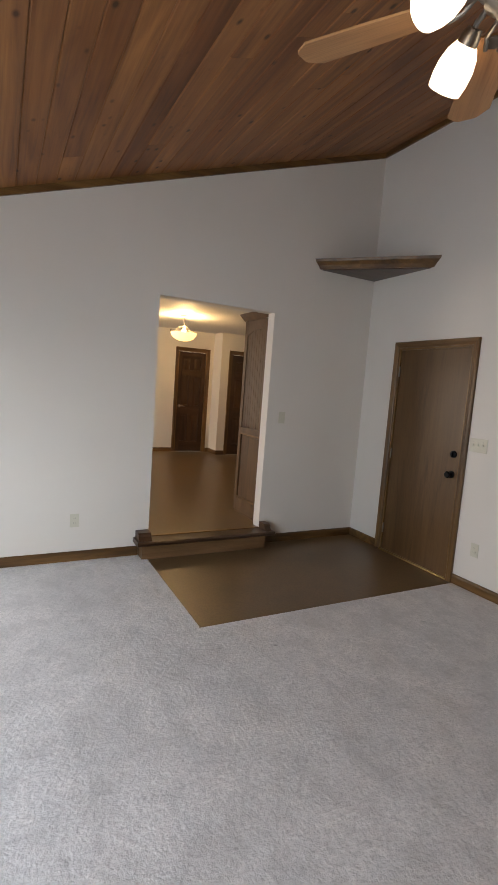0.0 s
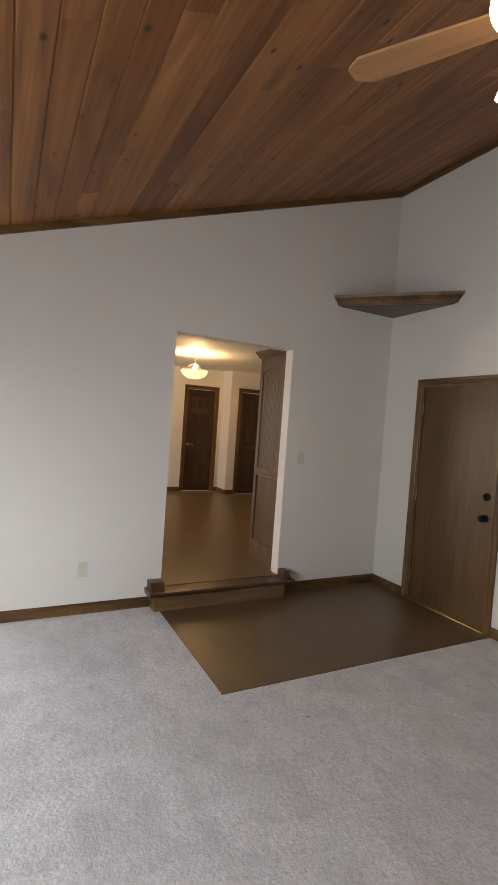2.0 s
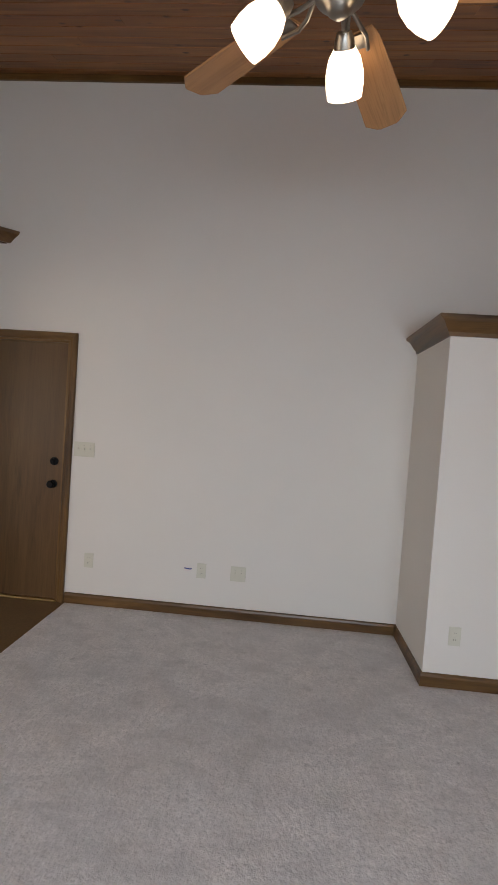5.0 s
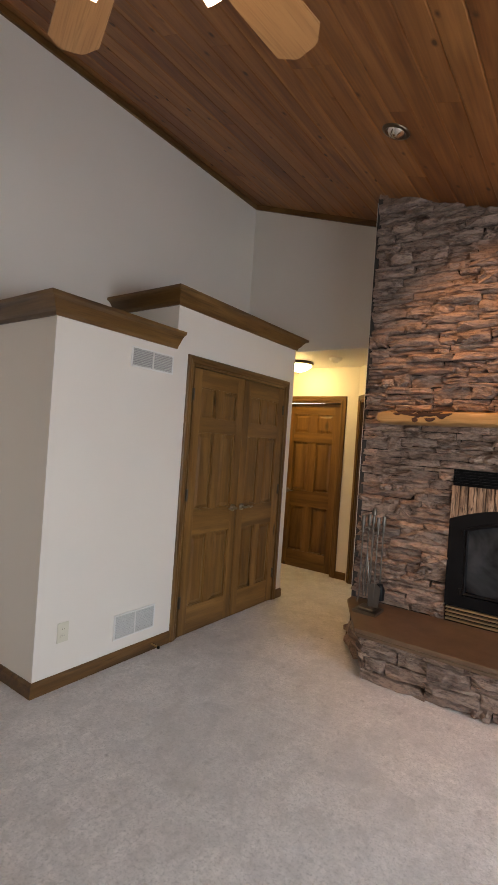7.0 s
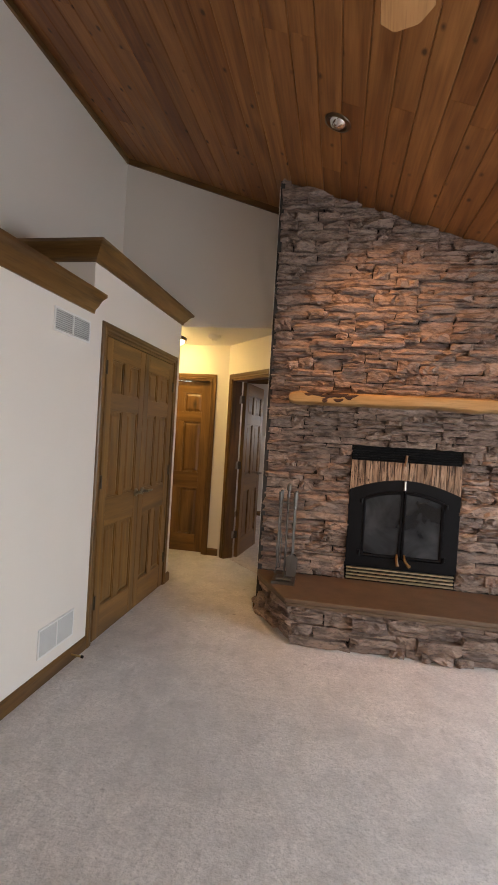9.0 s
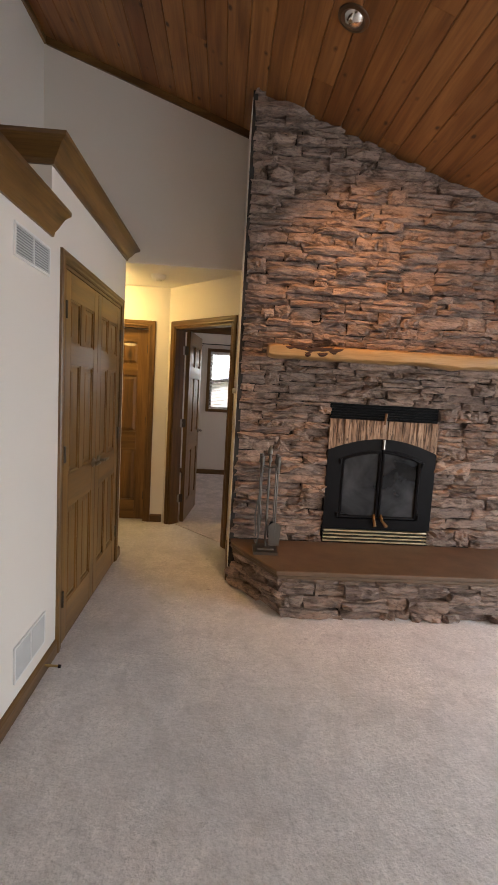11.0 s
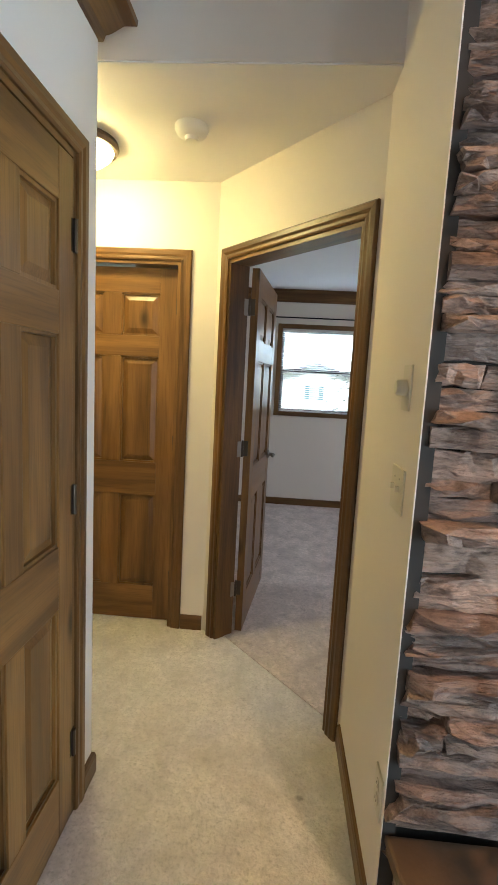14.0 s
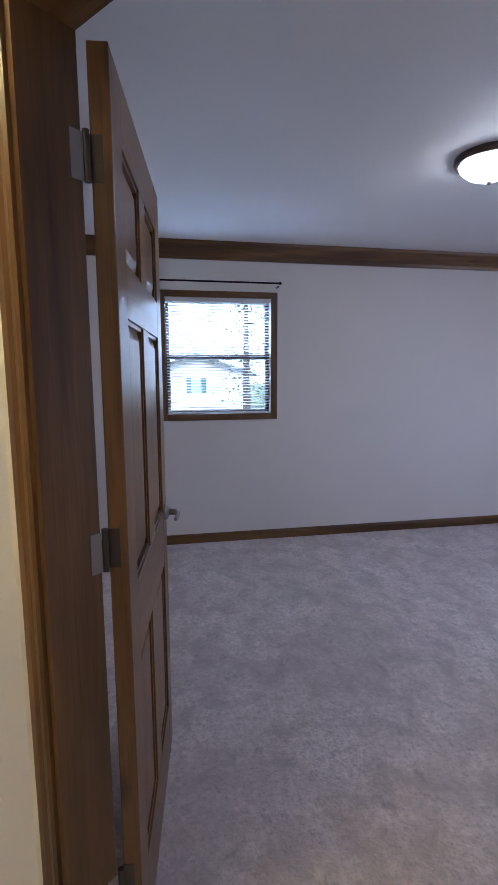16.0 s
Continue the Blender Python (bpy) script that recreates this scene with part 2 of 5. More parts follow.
# ---- mesh helpers ----
def put(bm, x0, x1, y0, y1, z0, z1, bevel=0.0, m=None):
    """Adds a box to bm, its edges rounded by bevel, moved by m."""
    made = bmesh.ops.create_cube(bm, size=1.0)["verts"]
    bmesh.ops.transform(bm, verts=made, matrix=Matrix.Translation(((x0 + x1) / 2, (y0 + y1) / 2, (z0 + z1) / 2)) @ Matrix.Diagonal((abs(x1 - x0), abs(y1 - y0), abs(z1 - z0), 1)))
    if bevel:
        edges = list({e for v in made for e in v.link_edges})
        r = bmesh.ops.bevel(bm, geom=edges, offset=bevel, segments=2, affect="EDGES", profile=0.6)
        made = list({v for f in r["faces"] for v in f.verts} | {v for v in made if v.is_valid})
    if m is not None:
        bmesh.ops.transform(bm, verts=made, matrix=m)
    return bm


def box(x0, x1, y0, y1, z0, z1, bevel=0.0):
    return put(bmesh.new(), x0, x1, y0, y1, z0, z1, bevel)


def prism(points, a, b, axis, bm=None):
    """A polygon, given in the two other axes in their order, drawn out from a to b along an axis."""
    bm = bm or bmesh.new()

    def place(p, w):
        c = list(p)
        c.insert(axis, w)
        return c
    low, high = [bm.verts.new(place(p, a)) for p in points], [bm.verts.new(place(p, b)) for p in points]
    n = len(points)
    bm.faces.new(low)
    bm.faces.new(high)
    for i in range(n):
        bm.faces.new((low[i], low[(i + 1) % n], high[(i + 1) % n], high[i]))
    bmesh.ops.recalc_face_normals(bm, faces=bm.faces[:])
    return bm


def lathe(profile, n=24, bm=None, m=None):
    """Turns (radius, height) pairs round z."""
    bm = bm or bmesh.new()
    rings = []
    for r, z in profile:
        if r < 1e-5:
            rings.append([bm.verts.new((0, 0, z))])
        else:
            rings.append([bm.verts.new((r * math.cos(2 * math.pi * i / n), r * math.sin(2 * math.pi * i / n), z)) for i in range(n)])
    for a, b in zip(rings, rings[1:]):
        for i in range(n):
            j = (i + 1) % n
            q = [a[i % len(a)], a[j % len(a)], b[j % len(b)], b[i % len(b)]]
            q = [v for k, v in enumerate(q) if v not in q[:k]]
            if len(q) > 2:
                bm.faces.new(q)
    if m is not None:
        bmesh.ops.transform(bm, verts=[v for r in rings for v in r], matrix=m)
    bmesh.ops.recalc_face_normals(bm, faces=bm.faces[:])
    return bm


def tube(points, radius, n=8, bm=None):
    """A round rod along a line of points."""
    bm = bm or bmesh.new()
    pts = [Vector(p) for p in points]
    rings = []
    for i, p in enumerate(pts):
        d = (pts[min(i + 1, len(pts) - 1)] - pts[max(i - 1, 0)]).normalized()
        u = d.orthogonal().normalized() if i == 0 else (u - d * u.dot(d)).normalized()
        w = d.cross(u)
        r = radius[i] if isinstance(radius, (list, tuple)) else radius
        rings.append([bm.verts.new(p + r * (math.cos(2 * math.pi * k / n) * u + math.sin(2 * math.pi * k / n) * w)) for k in range(n)])
    for a, b in zip(rings, rings[1:]):
        for i in range(n):
            bm.faces.new((a[i], a[(i + 1) % n], b[(i + 1) % n], b[i]))
    bm.faces.new(rings[0][::-1])
    bm.faces.new(rings[-1])
    bmesh.ops.recalc_face_normals(bm, faces=bm.faces[:])
    return bm


def part(name, bm, material, parent=None, label="", smooth=False):
    """Links a bmesh as one mesh object, under a thing where one is given."""
    me = bpy.data.meshes.new(name)
    bm.to_mesh(me)
    bm.free()
    me.materials.append(material)
    if smooth:
        for f in me.polygons:
            f.use_smooth = True
        me.set_sharp_from_angle(angle=radians(40))
    ob = new(name, me)
    ob.parent = parent
    if label:
        tagged(ob, label)
    return ob


def thing(name, label, category, m=None, group="", kind=""):
    ob = tagged(new(name), label, category, group, kind)
    if m is not None:
        ob.matrix_world = m
    return ob


def structure(name, bm, material, label, category):
    return tagged(part(name, bm, material), label, category, kind="structure")


def sweep(path, profile, bm=None):
    """Moulding: a profile of (out, height) swept along a line of (x, y), out to the right of the way, mitred at corners."""
    bm = bm or bmesh.new()
    pts = [Vector(p) for p in path]
    rings = []
    for i, p in enumerate(pts):
        ns = []
        for a, b in ((i - 1, i), (i, i + 1)):
            if 0 <= a and b < len(pts):
                d = (pts[b] - pts[a]).normalized()
                ns.append(Vector((d.y, -d.x)))
        n = ns[0] if len(ns) == 1 else (ns[0] + ns[1]) / (1 + ns[0].dot(ns[1]))
        rings.append([bm.verts.new((p.x + n.x * o, p.y + n.y * o, z)) for o, z in profile])
    k = len(profile)
    for a, b in zip(rings, rings[1:]):
        for i in range(k):
            bm.faces.new((a[i], a[(i + 1) % k], b[(i + 1) % k], b[i]))
    bm.faces.new(rings[0])
    bm.faces.new(rings[-1][::-1])
    bmesh.ops.recalc_face_normals(bm, faces=bm.faces[:])
    return bm


BASE = [(0.0, 0.0), (0.014, 0.0), (0.014, 0.062), (0.010, 0.076), (0.004, 0.083), (0.0, 0.083)]


def baseboard(path, z=0.0, tall=1.0):
    axis = 0 if abs(path[0][0] - path[1][0]) > abs(path[0][1] - path[1][1]) else 1
    return structure("baseboard", sweep(path, [(o, h * tall + z) for o, h in BASE]), trim_wood(axis), "dark stained oak baseboard along the wall", "baseboard")


# ---- large structure: living room ----
XO0, XO1, ZO = -1.627, -0.488, 2.298            # opening to the kitchen
ED0, ED1, EDZ = 2.645, 3.495, 2.06              # entry door opening
wall_a = prism([(XD, 0), (-3.95, 0), (-3.95, 2.05), (-3.05, 2.05), (-3.05, 0), (XO0, 0), (XO0, ZO), (XO1, ZO), (XO1, 0), (XB + 0.12, 0), (XB + 0.12, zc(XB) + 0.1), (XD, zc(XD) + 0.1)], YA, YA + 0.12, 1)
structure("wall_north", wall_a, WALL, "off-white painted wall with a cased-free opening to the kitchen", "wall")
wall_b = prism([(YH - 0.12, 0), (ED0, 0), (ED0, EDZ), (ED1, EDZ), (ED1, 0), (YA, 0), (YA, 4.25), (YH - 0.12, 4.25)], XB, XB + 0.12, 0)
structure("wall_east", wall_b, WALL, "tall off-white painted wall with the entry door", "wall")
header = prism([(XR, 2.445), (XB, 2.445), (XB, zc(XB) + 0.1), (XR, zc(XR) + 0.1)], YH - 0.12, YH, 1)
structure("wall_hall_header", header, WALL, "off-white wall above the hall opening", "wall")
side = box(XR - 0.12, XR, -2.84, YF - 0.04, 0, 3.46)
put(side, XR - 0.003, XR, YF - 0.04, YF + 0.002, 0, 3.47)
structure("wall_hall_side", side, WALL, "off-white side wall of the hall", "wall")
chase = prism([(XD, 0), (XR - 0.125, 0), (XR - 0.125, zc(XR) + 0.02), (XD, zc(XD) + 0.1)], YF - 0.15, YF - 0.05, 1)
structure("wall_south", chase, WALL, "off-white wall behind the stone chimney", "wall")
wall_d = bmesh.new()
for y0, y1, z0, z1 in ((YF, -1.6, 0, 2.6), (-1.6, -0.9, 0, 2.6), (-0.9, 2.1, 0, 0.5), (-0.9, 2.1, 2.0, 2.6), (2.1, YA, 0, 2.6)):
    put(wall_d, XD - 0.12, XD, y0, y1, z0, z1)
structure("wall_west", wall_d, WALL, "off-white low wall with window openings", "wall")

floor = prism([(XD, YF), (XR - 0.02, YF), (-1.03, -2.88), (-0.32, -3.69), (-0.28, -3.69), (-0.28, -3.74), (2.6, -3.74), (2.6, -2.565), (XB, -2.565), (XB, 2.58), (-1.665, 2.58), (-1.665, YA), (XD, YA)], -0.1, 0.0, 2)
structure("floor", floor, CARPET, "pale greige cut-pile carpet with faint trodden marks", "carpet floor")
structure("floor_landing", box(-1.665, XB, 2.58, YA, -0.1, -0.004), vinyl(), "smooth brown vinyl landing by the entry door", "vinyl floor")
structure("trim", box(-1.671, XB, 2.573, 2.581, -0.02, 0.001), trim_wood(0), "thin edge between carpet and vinyl", "trim")

# board ceiling: boards along y with open joints, in one mesh, under a closed deck
rng = random.Random(4)
boards = bmesh.new()
slant = math.hypot(1, SLOPE)
ang = math.atan(SLOPE)
bw = 0.134
x = XB + 0.03
while x > XD - 0.1:
    y = YH - 0.1 - rng.random() * 2.0
    while y < YA + 0.1:
        ln = rng.choice((1.5, 2.1, 2.4, 3.0, 3.6)) + rng.random() * 0.3
        a, b = max(y, YH - 0.11), min(y + ln, YA + 0.1)
        if b - a > 0.02:
            mid = x - bw / 2
            m = Matrix.Translation((mid, (a + b) / 2, zc(mid) + 0.012)) @ Matrix.Rotation(-ang, 4, "Y")
            w2, t = bw * slant / 2 - 0.0006, 0.012
            sec = [(-w2, -t + 0.006), (-w2 + 0.006, -t), (w2 - 0.006, -t), (w2, -t + 0.006), (w2, t), (-w2, t)]
            vs = [[boards.verts.new(m @ Vector((p, s * (b - a) / 2 - s * 0.0006, q))) for p, q in sec] for s in (-1, 1)]
            for i in range(6):
                boards.faces.new((vs[0][i], vs[0][(i + 1) % 6], vs[1][(i + 1) % 6], vs[1][i]))
            boards.faces.new(vs[0])
            boards.faces.new(vs[1][::-1])
        y += ln
    x -= bw
bmesh.ops.recalc_face_normals(boards, faces=boards.faces[:])
structure("ceiling", boards, plank_wood(), "sloping knotty pine board ceiling, dark stained", "ceiling")
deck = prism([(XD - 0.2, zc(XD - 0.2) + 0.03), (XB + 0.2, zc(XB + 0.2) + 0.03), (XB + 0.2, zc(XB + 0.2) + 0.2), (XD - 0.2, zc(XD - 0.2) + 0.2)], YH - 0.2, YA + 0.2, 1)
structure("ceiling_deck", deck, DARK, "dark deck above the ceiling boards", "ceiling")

# mouldings where walls meet the board ceiling
for name, bm, axis in (
    ("trim", prism([(XB - 0.02, zc(XB) - 0.055), (XB, zc(XB) - 0.055), (XB, zc(XB)), (XB - 0.02, zc(XB - 0.02))], YH, YA, 1), 1),
    ("trim", prism([(XD, zc(XD) - 0.055), (XB - 0.02, zc(XB - 0.02) - 0.055), (XB - 0.02, zc(XB - 0.02)), (XD, zc(XD))], YA - 0.02, YA, 1), 0),
    ("trim", prism([(XR, zc(XR) - 0.055), (XB - 0.02, zc(XB - 0.02) - 0.055), (XB - 0.02, zc(XB - 0.02)), (XR, zc(XR))], YH, YH + 0.02, 1), 0),
):
    structure(name, bm, trim_wood(axis), "dark stained oak moulding under the ceiling", "trim")

baseboard([(-3.05, YA), (-1.72, YA)])
baseboard([(-0.475, YA), (XB, YA), (XB, 3.56)])
baseboard([(XB, 2.58), (XB, 0.0), (0.0, 0.0), (0.0, -1.048)])
baseboard([(0.0, -2.477), (0.0, -2.565), (XB, -2.565)])
baseboard([(XR, -2.836), (XR, YF + 0.02)])

# ---- closet blocks ----
block = bmesh.new()
put(block, 0.0, XB, -0.93, 0.0, 0, 2.12)
structure("wall_closet_low", block, WALL, "low white painted block with vents and a wooden ledge", "wall")
block = prism([(-0.93, 0), (-1.11, 0), (-1.11, 2.045), (-2.415, 2.045), (-2.415, 0), (-2.565, 0), (-2.565, 2.43), (-0.93, 2.43)], 0.0, 0.12, 0)
put(block, 0.12, XB, -0.99, -0.93, 2.0, 2.43)
put(block, 0.12, XB, -2.565, -2.46, 0, 2.43)
put(block, 0.12, XB, -2.46, -0.99, 2.38, 2.43)
structure("wall_closet_high", block, WALL, "white painted closet block with a wooden ledge", "wall")
CROWN = [(0.0, 0.0), (0.012, 0.0), (0.018, 0.022), (0.030, 0.034), (0.062, 0.078), (0.074, 0.086), (0.090, 0.094), (0.092, 0.112), (0.0, 0.112)]
for path, z in (([(XB, 0.0), (0.0, 0.0), (0.0, -0.93 + 0.0)], 2.112), ([(XB, -0.93), (0.0, -0.93), (0.0, -2.565), (XB, -2.565)], 2.425)):
    bm = sweep(path, [(o, h + z) for o, h in CROWN])
    ledge = tagged(part("crown_ledge", bm, trim_wood(1)), "dark stained oak crown ledge round the closet top", "ledge", kind="structure")
    ledge.data.materials.append(trim_wood(0))
    for f in ledge.data.polygons:                     # the returns' grain runs across
        xs = [ledge.data.vertices[v].co.x for v in f.vertices]
        f.material_index = 1 if max(xs) - min(xs) > 0.3 else 0
structure("trim", box(0.0, XB, -0.93, 0.0, 2.12, 2.222), trim_wood(1), "flat top board of the low closet ledge", "trim")
structure("trim", box(0.0, XB, -2.565, -0.93, 2.43, 2.534), trim_wood(1), "flat top board of the high closet ledge", "trim")

# ---- hall ----
hall_back = bmesh.new()
for x0, x1, z0, z1 in ((-0.237, -0.042, 0, 2.44), (-0.042, 0.733, 2.045, 2.44), (0.733, 2.6, 0, 2.44)):
    put(hall_back, x0, x1, YK - 0.115, YK, z0, z1)
structure("wall_hall_back", hall_back, WALL, "cream painted back wall of the hall", "wall")
far = bmesh.new()
put(far, 2.6, 2.72, YK, -2.46, 0, 2.44)
put(far, XB + 0.12, 2.6, -2.565, -2.46, 0, 2.44)
structure("wall_hall_end", far, WALL, "plain end walls of the side hall", "wall")
structure("ceiling_hall", prism([(XR, YH - 0.12), (XR, YH - 0.003), (XB, YH - 0.003), (XB, -2.565), (2.6, -2.565), (2.6, YK - 0.1), (-0.23, YK - 0.06), (-0.98, -2.93)], 2.44, 2.54, 2), CEIL, "flat white hall ceiling", "ceiling")

# slanting wall with the bedroom door
SL = Matrix(((0.6604, 0.7509, 0, -0.5569), (-0.7509, 0.6604, 0, -3.2524), (0, 0, 1, 0), (0, 0, 0, 1)))
slant_wall = bmesh.new()
for x0, x1, z0, z1 in ((-0.60, -0.485, 0, 2.44), (-0.485, 0.38, 2.045, 2.44), (0.38, 0.53, 0, 2.44)):
    put(slant_wall, x0, x1, -0.115, 0.0, z0, z1, m=SL)
structure("wall_hall_slant", slant_wall, WALL, "cream painted slanting wall with the bedroom doorway", "wall")
baseboard([(-0.102, YK), (-0.225, YK)])

# ---- bedroom ----
XL, XBR, YN = 0.14, -4.7, -3.0
WX0, WX1, WZ0, WZ1 = -1.442, -0.578, 1.105, 2.042
bed = bmesh.new()
for x0, x1, z0, z1 in ((XBR, WX0, 0, 2.46), (WX1, XL, 0, 2.46), (WX0, WX1, 0, WZ0), (WX0, WX1, WZ1, 2.46)):
    put(bed, x0, x1, YW - 0.14, YW, z0, z1)
structure("wall_bedroom_window", bed, WALL, "off-white bedroom wall with a window", "wall")
structure("wall_bedroom_left", box(XL, XL + 0.1, YW, YK - 0.12, 0, 2.46), WALL, "off-white bedroom wall behind the open door", "wall")
bed = bmesh.new()
for y0, y1, z0, z1 in ((YW, -5.1, 0, 2.46), (-3.7, YN, 0, 2.46), (-5.1, -3.7, 0, 1.05), (-5.1, -3.7, 2.05, 2.46)):
    put(bed, XBR - 0.12, XBR, y0, y1, z0, z1)
put(bed, XBR, -1.05, YN, YN + 0.1, 0, 2.46)
structure("wall_bedroom_right", bed, WALL, "off-white bedroom walls", "wall")
structure("ceiling_bedroom", box(XBR, XL, YW, YN + 0.05, 2.46, 2.55), CEIL, "flat white bedroom ceiling", "ceiling")
structure("floor_bedroom", prism([(XBR, YW), (XL, YW), (XL, -3.745), (-0.285, -3.745), (-0.291, -3.655), (-0.99, -2.853), (-1.05, -2.853), (-1.05, YN), (XBR, YN)], -0.1, 0.004, 2), CARPET_BED, "greige cut-pile bedroom carpet with shaggy tufts", "carpet floor")
baseboard([(XL, YW), (XBR, YW)])
baseboard([(XBR, YW), (XBR, YN)])
baseboard([(XL, YK - 0.12), (XL, YW)])
CR2 = [(0.0, 2.33), (0.014, 2.33), (0.020, 2.357), (0.030, 2.372), (0.062, 2.424), (0.075, 2.438), (0.080, 2.4595), (0.0, 2.4595)]
structure("trim", sweep([(XL, YK - 0.12), (XL, YW), (XBR, YW), (XBR, YN), (-1.05, YN)], CR2), trim_wood(0), "dark stained oak crown moulding of the bedroom", "trim")

# ---- kitchen beyond the opening ----
KZ, KC, KY = 0.165, 2.62, 9.15
structure("floor_kitchen", put(box(XD, 3.0, YA + 0.12, KY + 0.1, 0.05, KZ), XO0, XO1, YA + 0.004, YA + 0.12, 0.05, KZ), vinyl(), "smooth brown vinyl kitchen floor", "vinyl floor")
structure("ceiling_kitchen", box(XD, 3.0, YA + 0.12, KY + 0.1, KC, KC + 0.1), CEIL, "flat white kitchen ceiling", "ceiling")
kw = bmesh.new()
for x0, x1, y0, y1, z0, z1 in ((XD, 0.32, KY, KY + 0.12, KZ, KC), (0.32, 0.94, KY, KY + 0.12, KZ + 2.06, KC), (0.94, 1.08, KY, KY + 0.12, KZ, KC), (1.08, 1.20, 8.75, KY + 0.12, KZ, KC),
                               (1.20, 1.31, 8.75, 8.87, KZ, KC), (1.31, 2.0, 8.75, 8.87, KZ + 2.06, KC), (2.0, 3.0, 8.75, 8.87, KZ, KC)):
    put(kw, x0, x1, y0, y1, z0, z1)
structure("wall_kitchen_far", kw, WALL, "cream painted far kitchen wall with two doors", "wall")
kw = bmesh.new()
for y0, y1, z0, z1 in ((YA + 0.12, 6.6, KZ, KC), (8.6, KY, KZ, KC), (6.6, 8.6, KZ, 0.95), (6.6, 8.6, 2.05, KC)):
    put(kw, XD - 0.12, XD, y0, y1, z0, z1)
put(kw, 3.0, 3.12, YA + 0.12, 9.0, KZ, KC)
put(kw, XB + 0.12, 3.0, YA, YA + 0.12, KZ, KC)
structure("wall_kitchen_sides", kw, WALL, "cream painted kitchen side walls", "wall")
baseboard([(XD, KY), (0.26, KY)], KZ)
baseboard([(1.0, KY), (1.08, KY), (1.08, 8.75), (1.25, 8.75)], KZ)


# ---- doors ----
def casing(name, x0, x1, top, m, wide=0.058, thick=0.017, jamb=0.115):
    """Mitred door casing and jambs in a local frame: x along the wall, y out of it."""
    ob = thing(name, "stained oak door casing with a rounded profile", "door frame", m, kind="structure")
    prof = [(0.0, 0.0), (0.0, thick * 0.55), (0.008, thick * 0.8), (wide * 0.35, thick * 0.75), (wide * 0.55, thick), (wide - 0.006, thick), (wide, thick * 0.7), (wide, 0.0)]
    for s, xe in ((-1, x0), (1, x1)):
        bm = bmesh.new()
        rings = [[bm.verts.new((xe + s * o, y, z if z == 0 else top + o)) for o, y in prof] for z in (0, 1)]
        k = len(prof)
        for i in range(k):
            bm.faces.new((rings[0][i], rings[0][(i + 1) % k], rings[1][(i + 1) % k], rings[1][i]))
        bm.faces.new(rings[0])
        bm.faces.new(rings[1])
        bmesh.ops.recalc_face_normals(bm, faces=bm.faces[:])
        part("side_casing", bm, trim_wood(2), ob)
    bm = bmesh.new()
    rings = [[bm.verts.new((xe + s * o, y, top + o)) for o, y in prof] for s, xe in ((-1, x0), (1, x1))]
    k = len(prof)
    for i in range(k):
        bm.faces.new((rings[0][i], rings[0][(i + 1) % k], rings[1][(i + 1) % k], rings[1][i]))
    bm.faces.new(rings[0])
    bm.faces.new(rings[1])
    bmesh.ops.recalc_face_normals(bm, faces=bm.faces[:])
    part("head_casing", bm, trim_wood(0), ob)
    if jamb:
        part("jamb", box(x0 - 0.001, x0 + 0.018, -jamb, 0.0015, 0, top), trim_wood(2), ob)
        part("jamb", box(x1 - 0.018, x1 + 0.001, -jamb, 0.0015, 0, top), trim_wood(2), ob)
        part("jamb", box(x0 + 0.018, x1 - 0.018, -jamb, 0.0015, top - 0.018, top), trim_wood(0), ob)
    return ob


def lever(parent, x, z, s, y, out):
    """A turned lever handle on a round rose."""
    rose = lathe([(0.0, 0.0), (0.031, 0.0), (0.031, 0.006), (0.024, 0.012), (0.012, 0.016), (0.011, 0.045), (0.0, 0.045)], 20, None, Matrix.Translation((x, y, z)) @ Matrix.Rotation(radians(-90 * out), 4, "X"))
    yy = y + out * 0.045
    tube([(x, yy, z), (x + s * 0.02, yy + out * 0.004, z + 0.002), (x + s * 0.05, yy + out * 0.006, z + 0.006), (x + s * 0.08, yy + out * 0.004, z - 0.003), (x + s * 0.105, yy + out * 0.002, z + 0.004)], [0.010, 0.010, 0.008, 0.007, 0.006], 10, rose)
    return part("handle", rose, PEWTER, parent, "brushed nickel lever handle", True)


